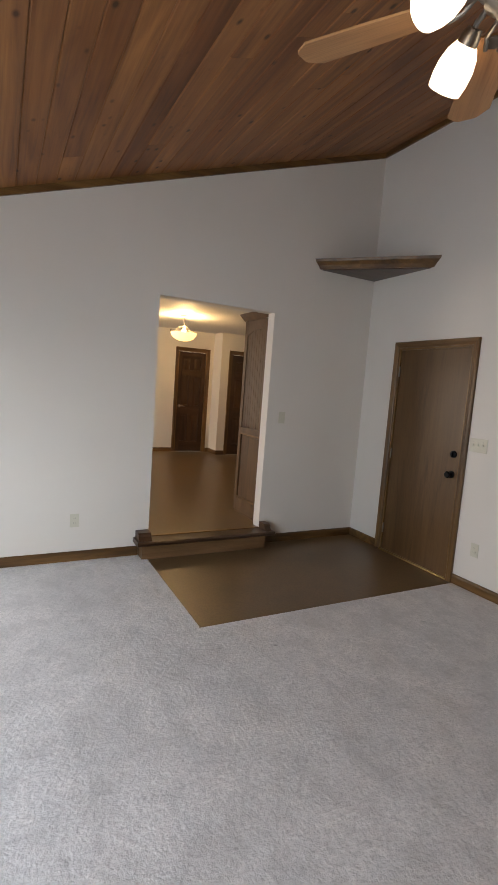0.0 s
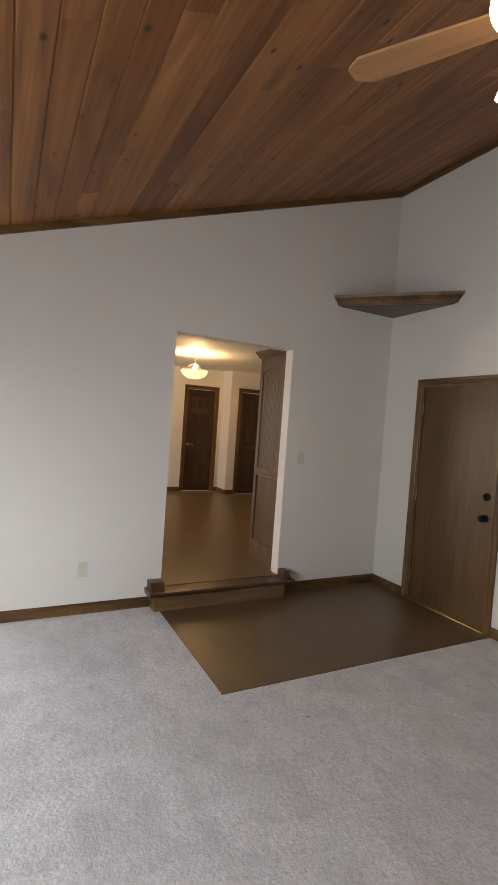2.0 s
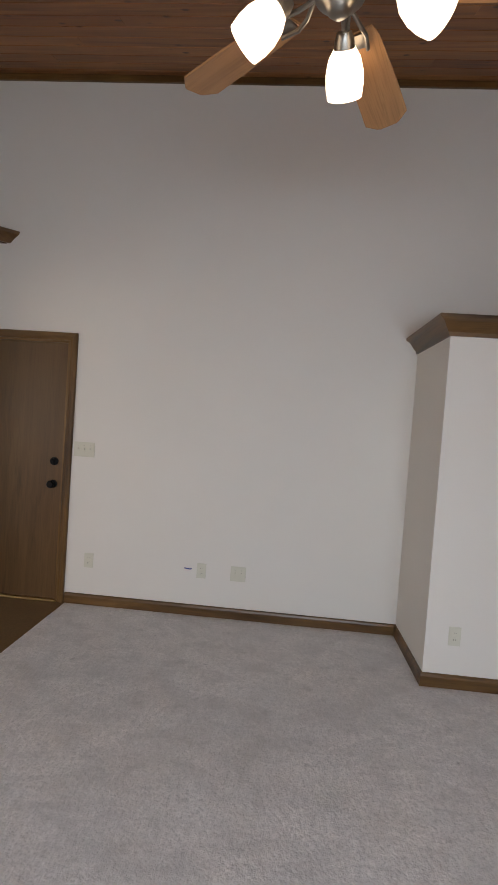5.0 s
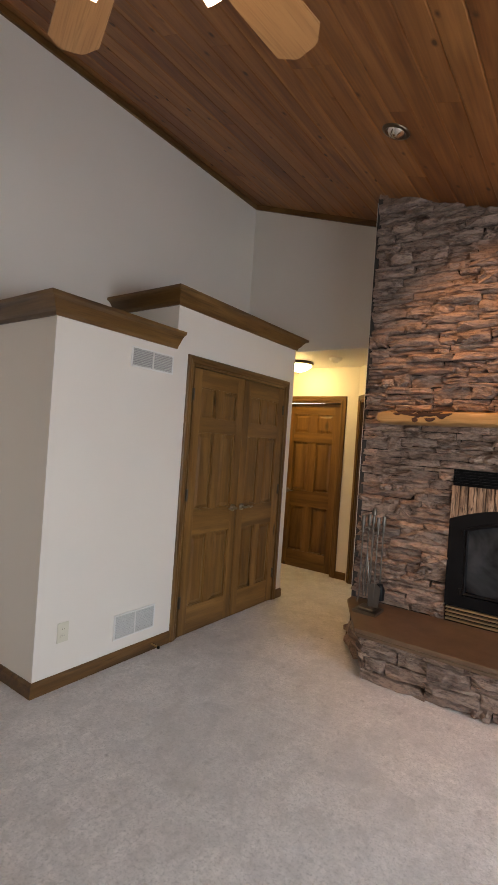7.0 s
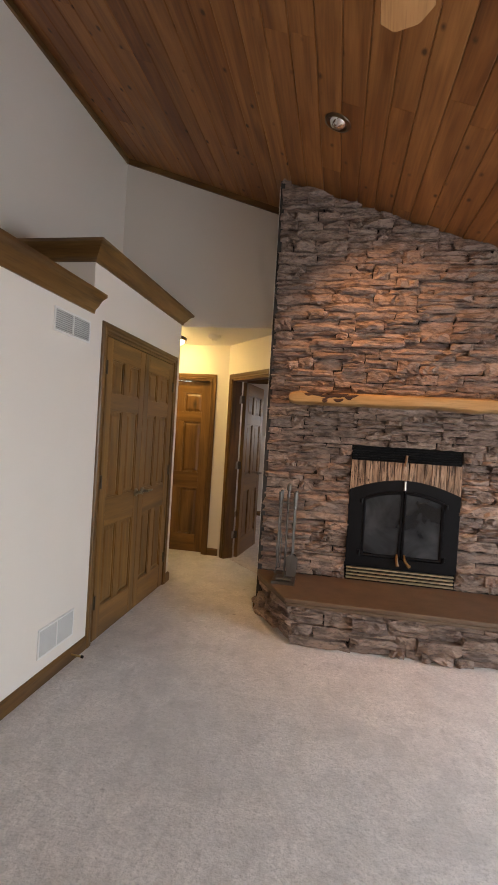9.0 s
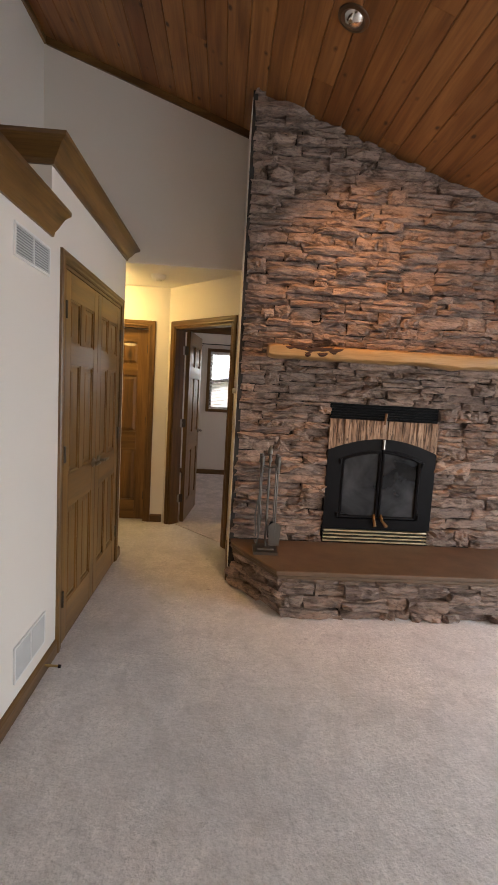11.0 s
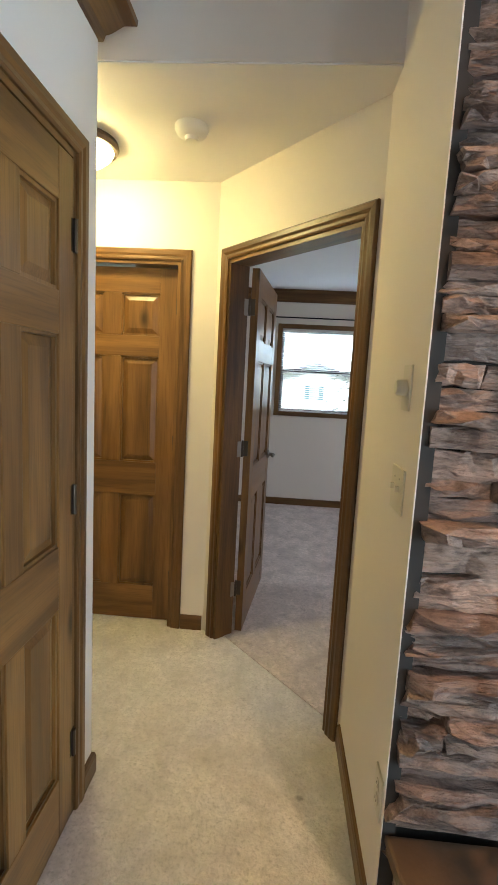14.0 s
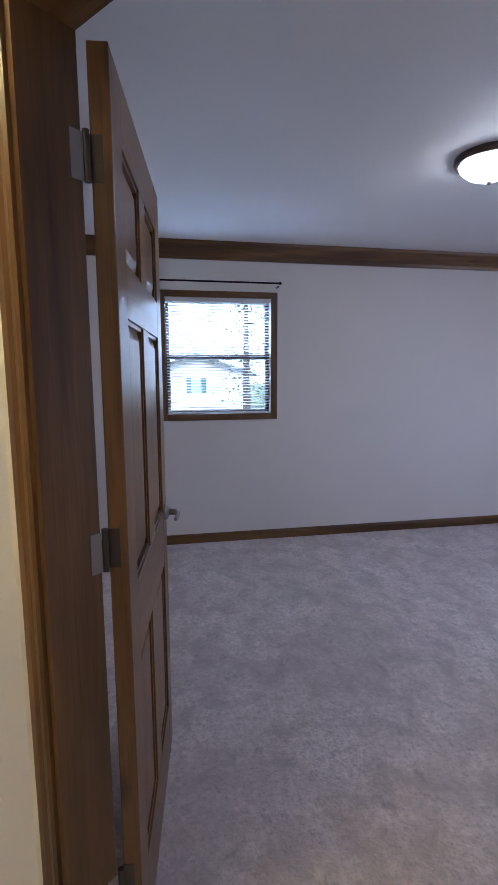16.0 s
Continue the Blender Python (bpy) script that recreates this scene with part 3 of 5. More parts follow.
def six_panel(name, w, h, label, m, hinge_side, handle=True, both=False, back=False, tone=door_wood):
    """A six-panel pine door: stiles, rails and raised panels; y = 0 is its face."""
    d = thing(name, label, "door", m, kind="structure")
    t = 0.040
    st = 0.105 if w > 0.66 else 0.088
    k = h / 2.03
    zs = [0.0, 0.205 * k, 0.76 * k, 0.95 * k, 1.55 * k, 1.665 * k, 1.895 * k, h]
    for x0, x1 in ((0, st), (w - st, w)):
        part("stile", box(x0, x1, -t, 0, 0, h, 0.003), tone(2), d)
    for z0, z1 in ((zs[0], zs[1]), (zs[2], zs[3]), (zs[4], zs[5]), (zs[6], zs[7])):
        part("rail", box(st, w - st, -t + 0.0005, -0.0005, z0, z1, 0.002), tone(0), d)
    c0, c1 = w / 2 - st * 0.47, w / 2 + st * 0.47
    for z0, z1 in ((zs[1], zs[2]), (zs[3], zs[4]), (zs[5], zs[6])):
        part("mullion", box(c0, c1, -t + 0.001, -0.001, z0, z1, 0.002), tone(2), d)
        for x0, x1 in ((st, c0), (c1, w - st)):
            bm = bmesh.new()
            put(bm, x0, x1, -t / 2 - 0.004, -t / 2 + 0.004, z0, z1)
            for s in (1, -1):
                lo = [(x0 + 0.012, z0 + 0.012), (x1 - 0.012, z0 + 0.012), (x1 - 0.012, z1 - 0.012), (x0 + 0.012, z1 - 0.012)]
                hi = [(x0 + 0.040, z0 + 0.040), (x1 - 0.040, z0 + 0.040), (x1 - 0.040, z1 - 0.040), (x0 + 0.040, z1 - 0.040)]
                va = [bm.verts.new((p, -t / 2 + s * 0.0035, q)) for p, q in lo]
                vb = [bm.verts.new((p, -t / 2 + s * 0.0130, q)) for p, q in hi]
                for i in range(4):
                    bm.faces.new((va[i], va[(i + 1) % 4], vb[(i + 1) % 4], vb[i]))
                bm.faces.new(vb)
                # sticking round the panel
                for (a0, a1, b0, b1) in ((x0, x1, z0, z0 + 0.010), (x0, x1, z1 - 0.010, z1), (x0, x0 + 0.010, z0, z1), (x1 - 0.010, x1, z0, z1)):
                    put(bm, a0, a1, -t / 2 + (0.0035 if s > 0 else -0.0135), -t / 2 + (0.0135 if s > 0 else -0.0035), b0, b1)
            bmesh.ops.recalc_face_normals(bm, faces=bm.faces[:])
            part("panel", bm, tone(2), d)
    hx = 0 if hinge_side < 0 else w
    for z in (0.26, 1.06, h - 0.20):
        if back:
            bm = tube([(hx + 0.012, -t - 0.004, z - 0.045), (hx + 0.012, -t - 0.004, z + 0.045)], 0.0065, 10)
            put(bm, hx - 0.001, hx + 0.0015, -t - 0.002, -0.016, z - 0.042, z + 0.042)
        else:
            bm = tube([(hx, 0.006, z - 0.045), (hx, 0.006, z + 0.045)], 0.0065, 10)
            put(bm, hx - 0.014, hx + 0.014, -0.001, 0.002, z - 0.044, z + 0.044)
        part("hinge", bm, BRONZE, d, "worn metal hinge")
    lx = w - 0.06 if hinge_side < 0 else 0.06
    if handle:
        lever(d, lx, 0.93, hinge_side, 0.0, 1)
    if both:
        lever(d, lx, 0.93, hinge_side, -t, -1)
    return d




casing("door_frame", 0.0, 1.305, 2.043, pose(0.0, -2.415, 0, 0, 0, 90))
CW = (1.305 - 0.036 - 0.010) / 2
six_panel("door_1", CW, 2.012, "stained pine six-panel closet door, closed", pose(-0.004, -2.415 + 0.02, 0.006, 0, 0, 90), -1)
six_panel("door_2", CW, 2.012, "stained pine six-panel closet door, closed", pose(-0.004, -2.415 + 0.024 + CW, 0.006, 0, 0, 90), 1)

casing("door_frame", 0.0, 0.775, 2.043, pose(-0.042, YK, 0, 0, 0, 0))
six_panel("door_3", 0.735, 2.012, "stained pine six-panel hall door, closed", pose(-0.022, YK - 0.06, 0.006, 0, 0, 0), -1)

slant_frame = casing("door_frame", -0.485, 0.38, 2.043, SL)
for z in (0.27, 1.07, 1.82):
    part("hinge_leaf", box(0.3605, 0.3625, -0.117, -0.092, z - 0.042, z + 0.042), PEWTER, slant_frame, "worn steel hinge leaf")
hinge = SL @ Vector((0.360, -0.124, 0))
DOOR_OPEN = 132.5
six_panel("door_4", 0.767, 2.012, "stained pine six-panel bedroom door, standing open", Matrix.Translation(hinge) @ Matrix.Rotation(radians(DOOR_OPEN), 4, "Z") @ SL.to_3x3().to_4x4() @ Matrix.Translation((-0.782, 0.044, 0.012)), 1, True, True, True)

casing("door_frame", 0.0, 0.62, KZ + 2.06, pose(0.94, KY, 0, 0, 0, 180))
six_panel("door_5", 0.582, 2.03, "dark six-panel kitchen door, closed", pose(0.92, KY + 0.03, KZ + 0.005, 0, 0, 180), -1, True, tone=dark_door_wood)
casing("door_frame", 0.0, 0.69, KZ + 2.06, pose(2.0, 8.75, 0, 0, 0, 180))
six_panel("door_6", 0.652, 2.03, "dark six-panel kitchen door, closed", pose(1.98, 8.78, KZ + 0.005, 0, 0, 180), 1, False, tone=dark_door_wood)


def entry_door():
    """A flush veneered slab with deadbolt, knob and hinges."""
    m = pose(XB, ED0, 0, 0, 0, 90)
    casing("door_frame", 0.0, 0.85, EDZ, m, 0.06, 0.02)
    d = thing("door_7", "flush oak-veneered entry door with black deadbolt and knob, closed", "door", m @ Matrix.Translation((0.02, -0.012, 0.012)), kind="structure")
    part("slab", box(0, 0.81, -0.04, 0, 0, 2.03, 0.002), wood("oak_veneer", (0.085, 0.041, 0.014), (0.118, 0.059, 0.021), (0.15, 0.078, 0.029), 2, 0.40, False), d)
    kn = lathe([(0, 0), (0.032, 0), (0.032, 0.008), (0.014, 0.012), (0.013, 0.03), (0.026, 0.04), (0.030, 0.055), (0.022, 0.068), (0, 0.07)], 24, None, Matrix.Translation((0.065, 0, 0.92)) @ Matrix.Rotation(radians(-90), 4, "X"))
    part("knob", kn, BLACK, d, "dark bronze door knob", True)
    kn = lathe([(0, 0), (0.033, 0), (0.031, 0.012), (0.022, 0.016), (0, 0.016)], 24, None, Matrix.Translation((0.065, 0, 1.10)) @ Matrix.Rotation(radians(-90), 4, "X"))
    put(kn, 0.060, 0.070, 0.015, 0.032, 1.08, 1.12, 0.002)
    part("deadbolt", kn, BLACK, d, "dark bronze deadbolt", True)
    for z in (0.22, 1.0, 1.82):
        bm = tube([(0.813, 0.008, z - 0.05), (0.813, 0.008, z + 0.05)], 0.007, 10)
        part("hinge", bm, PEWTER, d)
    part("threshold", box(-0.02, 0.83, -0.04, 0.03, -0.014, -0.001, 0.003), BRASS, d, "dull metal threshold strip")


entry_door()


# ---- step to the kitchen ----
def kitchen_step():
    st = thing("entry_step", "oak step with dark nosing up to the kitchen", "step", kind="structure")
    part("riser", box(-1.715, -0.48, 3.85, YA - 0.001, -0.004, 0.125, 0.002), wood("step_oak", (0.11, 0.055, 0.022), (0.17, 0.09, 0.04), (0.25, 0.14, 0.065), 0, 0.4, False), st)
    bm = sweep([(-1.765, 3.825), (-0.395, 3.825)], [(0, 0.125), (0.012, 0.127), (0.02, 0.137), (0.022, 0.15), (0.016, 0.163), (0, 0.165), (-0.159, 0.165), (-0.159, 0.125)])
    part("nosing", bm, wood("dark_oak", (0.035, 0.016, 0.008), (0.07, 0.033, 0.016), (0.12, 0.06, 0.03), 0, 0.35, False), st, "dark stained rounded nosing")
    for x0, x1 in ((-1.745, -1.632), (-0.484, -0.42)):
        bm = prism([(3.835, 0.165), (YA - 0.001, 0.165), (YA - 0.001, 0.228), (3.885, 0.228), (3.872, 0.218), (3.868, 0.198)], x0, x1, 0)
        part("end_block", bm, wood("dark_oak", (0.035, 0.016, 0.008), (0.07, 0.033, 0.016), (0.12, 0.06, 0.03), 0, 0.35, False), st)
    part("threshold_strip", box(XO0, XO1, YA - 0.02, YA + 0.02, 0.165, 0.171, 0.002), door_wood(0), st, "pale worn edge strip")


kitchen_step()


def pantry():
    p = thing("pantry_cabinet", "tall oak pantry cabinet with arched side panel and crown", "cabinet", pose(0, 0, KZ))
    ox, oz = wood("cabinet_oak", (0.06, 0.029, 0.012), (0.105, 0.054, 0.024), (0.16, 0.086, 0.04), 0, 0.4, False), wood("cabinet_oak", (0.06, 0.029, 0.012), (0.105, 0.054, 0.024), (0.16, 0.086, 0.04), 2, 0.4, False)
    X, Y0, Y1, H = -0.43, YA + 0.125, 4.71, 2.12
    part("body", box(X + 0.02, 0.2, Y0, Y1, 0, H), oz, p)
    for y0, y1 in ((Y0, Y0 + 0.06), (Y1 - 0.06, Y1)):
        part("stile", box(X, X + 0.02, y0, y1, 0, H, 0.002), oz, p)
    for z0, z1 in ((0, 0.16), (0.88, 0.96), (H - 0.10, H)):
        part("rail", box(X + 0.0005, X + 0.02, Y0 + 0.06, Y1 - 0.06, z0, z1, 0.002), ox, p)
    arch = [(Y0 + 0.06, H - 0.10)] + [(Y0 + 0.06 + (Y1 - Y0 - 0.12) * i / 12, H - 0.10 - 0.06 * (1 - math.sin(math.pi * i / 12))) for i in range(13)] + [(Y1 - 0.06, H - 0.10)]
    part("arch_rail", prism(arch[1:-1] + [(Y1 - 0.06, H - 0.095), (Y0 + 0.06, H - 0.095)], X + 0.002, X + 0.02, 0), ox, p)
    n = 9
    for i in range(n):
        y0 = Y0 + 0.06 + (Y1 - Y0 - 0.12) * i / n
        part("bead_board", box(X + 0.010, X + 0.022, y0 + 0.002, y0 + (Y1 - Y0 - 0.12) / n - 0.002, 0.96, H - 0.1, 0.002), oz, p)
    part("lower_panel", box(X + 0.008, X + 0.022, Y0 + 0.08, Y1 - 0.08, 0.18, 0.86, 0.004), oz, p)
    part("crown", sweep([(0.2, Y1), (X, Y1), (X, Y0)], [(0, H), (0.012, H), (0.05, H + 0.06), (0.055, H + 0.075), (0, H + 0.075)][::1]), ox, p)
    for y0, y1, z in ((Y0 + 0.06, Y1 - 0.06, 0.885), (Y0 + 0.06, Y1 - 0.06, 0.17)):
        part("bead", box(X - 0.006, X + 0.004, y0, y1, z - 0.005, z + 0.008, 0.003), door_wood(0), p)


pantry()


def pendant():
    p = thing("pendant_lamp", "bowl pendant lamp of frosted amber glass with scrolled metal arms, lit", "lamp", pose(-0.28, 7.2, KC))
    part("canopy", lathe([(0, 0), (0.065, 0), (0.06, -0.02), (0.02, -0.035), (0, -0.035)], 24), PEWTER, p, "", True)
    part("stem", tube([(0, 0, -0.03), (0, 0, -0.20)], 0.008), PEWTER, p)
    part("bowl", lathe([(0.0, -0.40), (0.08, -0.392), (0.15, -0.36), (0.195, -0.31), (0.205, -0.27), (0.200, -0.27), (0.188, -0.31), (0.145, -0.352), (0.08, -0.384), (0, -0.392)], 32), glow("amber_bowl", (1.0, 0.62, 0.20), 2.6), p, "lit amber glass bowl", True)
    part("bulb", lathe([(0, -0.30), (0.03, -0.28), (0.035, -0.25), (0.02, -0.21), (0, -0.20)], 16), glow("amber_bulb", (1.0, 0.70, 0.30), 20.0), p, "", True)
    for k in range(3):
        a = 2 * math.pi * k / 3 + 0.4
        c, s = math.cos(a), math.sin(a)
        pts = [(0.02, -0.18), (0.06, -0.17), (0.11, -0.21), (0.17, -0.26), (0.21, -0.26), (0.225, -0.235), (0.205, -0.22)]
        part("arm", tube([(r * c, r * s, z) for r, z in pts], 0.007), PEWTER, p, "", True)
    lamp("kitchen_pendant_light", "POINT", pose(-0.28, 7.2, KC - 0.17), 60, (1.0, 0.68, 0.30), size=0.1)


pendant()


# ---- ceiling fan ----
def ceiling_fan():
    fx, fy, fz = -1.580, 0.873, 2.712
    top = zc(fx)
    f = thing("ceiling_fan", "five-blade wooden ceiling fan with four lit glass shades", "fan", pose(fx, fy, fz))
    h = top - fz
    part("canopy", lathe([(0, h + 0.02), (0.075, h + 0.02), (0.07, h - 0.03), (0.03, h - 0.07), (0, h - 0.07)], 24), PEWTER, f, "", True)
    part("downrod", tube([(0, 0, h - 0.05), (0, 0, 0.12)], 0.013, 12), PEWTER, f)
    part("motor_housing", lathe([(0, 0.21), (0.04, 0.205), (0.06, 0.18), (0.12, 0.155), (0.135, 0.12), (0.13, 0.06), (0.10, 0.02), (0.06, 0.0), (0, 0.0)], 32), PEWTER, f, "", True)
    blade_wood = wood("fan_blade_wood", (0.30, 0.135, 0.048), (0.44, 0.215, 0.085), (0.54, 0.29, 0.125), 0, 0.42, False)
    for k in range(5):
        m = Matrix.Rotation(radians(49.0 + 72 * k), 4, "Z")
        pitch = Matrix.Rotation(radians(-11), 4, "X")
        out = [(0.17, -0.045), (0.21, -0.058), (0.42, -0.072), (0.60, -0.078), (0.642, -0.042), (0.648, -0.03), (0.648, 0.03), (0.642, 0.042), (0.60, 0.078), (0.42, 0.072), (0.21, 0.058), (0.17, 0.045)]
        bm = prism(out, -0.0035, 0.0035, 2)
        bmesh.ops.transform(bm, verts=bm.verts[:], matrix=pitch)
        b = part("blade", bm, blade_wood, f)
        b.matrix_local = m
        bm = tube([(0.09, 0, 0.01), (0.13, 0.018, -0.008), (0.17, 0.028, -0.010), (0.23, 0.02, -0.008)], 0.007)
        tube([(0.09, 0, 0.01), (0.13, -0.018, -0.012), (0.17, -0.028, -0.016), (0.23, -0.02, -0.012)], 0.007, 8, bm)
        put(bm, 0.17, 0.225, -0.022, 0.022, -0.010, -0.005, 0.002)
        br = part("blade_iron", bm, PEWTER, f, "", True)
        br.matrix_local = m
    part("light_fitter", lathe([(0, 0.03), (0.05, 0.03), (0.055, 0.012), (0.075, 0.0), (0.07, -0.03), (0.04, -0.055), (0.034, -0.068), (0.02, -0.082), (0, -0.085)], 28), PEWTER, f, "", True)
    for k in range(4):
        a = radians(-11 + 90 * k)
        m = Matrix.Rotation(a, 4, "Z") @ Matrix.Translation((0.150, 0, -0.018)) @ Matrix.Rotation(radians(-48), 4, "Y")
        arm = part("lamp_arm", tube([(0.05, 0, -0.012), (0.10, 0, 0.012), (0.138, 0, 0.000), (0.153, 0, -0.020)], 0.009), PEWTER, f, "", True)
        arm.matrix_local = Matrix.Rotation(a, 4, "Z")
        s = part("socket", lathe([(0, 0.01), (0.022, 0.01), (0.03, -0.01), (0.033, -0.035), (0, -0.035)], 20), PEWTER, f, "", True)
        s.matrix_local = m
        g = part("glass_shade", lathe([(0.034, -0.03), (0.050, -0.055), (0.059, -0.09), (0.060, -0.125), (0.055, -0.158), (0.052, -0.158), (0.056, -0.125), (0.053, -0.09), (0.044, -0.055), (0.030, -0.03)], 28), glow("frosted_shade", (1.0, 0.83, 0.60), 3.2), f, "lit frosted glass shade", True)
        g.matrix_local = m
        g = part("bulb", lathe([(0, -0.135), (0.02, -0.125), (0.028, -0.10), (0.02, -0.06), (0, -0.04)], 16), glow("fan_bulb", (1.0, 0.84, 0.62), 8.0), f, "", True)
        g.matrix_local = m


ceiling_fan()


# ---- fireplace ----
FX0, FX1, FZ0, FZ1 = -2.464, -1.632, 0.33, 1.40   # insert
CX0, CX1 = -3.15, -0.946                             # chimney


def stone_meshes(n):
    """Rough slabs of unit size, with cleft faces and ragged ends."""
    r = random.Random(11)
    out = []
    for k in range(n):
        me = bpy.data.meshes.new("stone")
        bm = bmesh.new()
        nx, nz = 5, 3
        skew0, skew1 = r.uniform(-0.05, 0.05), r.uniform(-0.05, 0.05)
        grid = []
        for i in range(nx + 1):
            col = []
            for j in range(nz + 1):
                u, w = i / nx - 0.5, j / nz - 0.5
                edge = i in (0, nx) or j in (0, nz)
                px = u + (w * (skew0 if i == 0 else skew1) * 2 if i in (0, nx) else r.uniform(-0.06, 0.06))
                pz = w + (r.uniform(-0.11, 0.05) * (1 if w > 0 else -1) if j in (0, nz) else r.uniform(-0.18, 0.18))
                py = 0.5 - (r.uniform(0.10, 0.42) if edge else r.uniform(-0.16, 0.24))
                col.append(bm.verts.new((px, py, pz)))
            grid.append(col)
        for i in range(nx):
            for j in range(nz):
                bm.faces.new((grid[i][j], grid[i + 1][j], grid[i + 1][j + 1], grid[i][j + 1]))
        rim = [grid[i][0] for i in range(nx + 1)] + [grid[nx][j] for j in range(1, nz + 1)] + [grid[i][nz] for i in range(nx - 1, -1, -1)] + [grid[0][j] for j in range(nz - 1, 0, -1)]
        back = [bm.verts.new((v.co.x, -0.5, v.co.z)) for v in rim]
        for i in range(len(rim)):
            bm.faces.new((rim[i], back[i], back[(i + 1) % len(rim)], rim[(i + 1) % len(rim)]))
        bmesh.ops.recalc_face_normals(bm, faces=bm.faces[:])
        bm.to_mesh(me)
        bm.free()
        me.materials.append(STONE)
        out.append(me)
    return out


SLABS = stone_meshes(22)


def ledge_stones(u0, u1, z0, top, seed, keep):
    """Stones of a dry-stacked face: (u, z, length, height) in courses, some split into thinner layers."""
    r = random.Random(seed)
    out, z = [], z0
    while z < top:
        h = r.choice((0.045, 0.055, 0.07, 0.085, 0.10))
        h = top - z if top - z - h < 0.03 else h
        u = u0
        while u < u1 - 0.02:
            ln = r.choice((0.11, 0.15, 0.19, 0.24, 0.30, 0.38)) * r.uniform(0.85, 1.15)
            if u1 - u - ln < 0.10:
                ln = u1 - u
            layers = r.choice((1, 1, 2, 2, 3)) if h > 0.09 else r.choice((1, 1, 2)) if h > 0.06 else 1
            cut = sorted(r.uniform(0.3, 0.7) if layers == 2 else q + r.uniform(-0.07, 0.07) for q in ((0.5,) if layers == 2 else (0.34, 0.67) if layers == 3 else ()))
            lim = [0, *cut, 1]
            for a, b in zip(lim, lim[1:]):
                if keep(u + ln / 2, z + h * (a + b) / 2, ln, h * (b - a)):
                    out.append((u + ln / 2, z + h * (a + b) / 2, ln, h * (b - a)))
            u += ln
        z += h
    return out


def lay(parent, stones, m, seed, most):
    """Lays stones on a face whose frame is m: x along, y out. The first ones are parts; the rest are one part."""
    r = random.Random(seed)
    rest = bmesh.new()
    for i, (u, z, ln, h) in enumerate(stones):
        depth = r.uniform(0.055, 0.125)
        t = m @ Matrix.Translation((u + r.uniform(-0.004, 0.004), -0.06 + depth / 2 - 0.0, z)) @ Matrix.Rotation(radians(r.uniform(-1, 1) * min(2.0, 0.30 / ln)), 4, "Y") @ Matrix.Diagonal((max(ln - 0.004, 0.03), depth, max(h + 0.001, 0.018), 1))
        me = r.choice(SLABS)
        if r.random() < 0.5:
            t = t @ Matrix.Diagonal((-1, 1, -1, 1))
        if i < most:
            ob = new("stone", me)
            ob.parent = parent
            ob.matrix_local = t
        else:
            at = len(rest.verts)
            rest.from_mesh(me)
            rest.verts.ensure_lookup_table()
            bmesh.ops.transform(rest, verts=rest.verts[at:], matrix=t)
    if rest.verts:
        tagged(part("upper_stones", rest, STONE, parent), "upper ledge stones of the chimney", kind="stuff")
    else:
        rest.free()


def chimney():
    c = thing("stone_chimney", "floor-to-ceiling chimney of brown and grey ledge stone", "fireplace", kind="structure")
    core = prism([(CX0 + 0.01, 0.0), (CX1 - 0.015, 0.0), (CX1 - 0.015, zc(CX1) + 0.02), (CX0 + 0.01, zc(CX0) + 0.02)], YF - 0.05, YF - 0.035, 1)
    part("mortar_bed", core, plain("dark_mortar", (0.05, 0.042, 0.036), 0.95, 0.0, 0.4), c)

    # added dark strip, hides the bright wall end in the gap beside the stones
    part("dark_edge_filler", box(CX1 - 0.015, XR - 0.003, YF - 0.034, YF - 0.002, 0.0, zc(CX1)), plain("dark_mortar", (0.05, 0.042, 0.036), 0.95, 0.0, 0.4), c)

    def keep(u, z, ln, h):
        inside = u + ln / 2 > FX0 + 0.015 and u - ln / 2 < FX1 - 0.015 and z - h / 2 < FZ1 - 0.01
        return not inside and z - h / 2 < zc(u + ln / 2) - 0.01

    def faces():
        low = [s for u0, u1, sd in ((CX0, FX0, 1), (FX1, CX1, 2)) for s in ledge_stones(u0, u1, 0.33, FZ1, sd, keep)]
        high = ledge_stones(CX0, CX1, FZ1, zc(CX1), 3, keep)
        return low + high
    lay(c, faces(), pose(0, YF, 0) @ Matrix.Diagonal((1, 1, 1, 1)), 5, 300)


chimney()


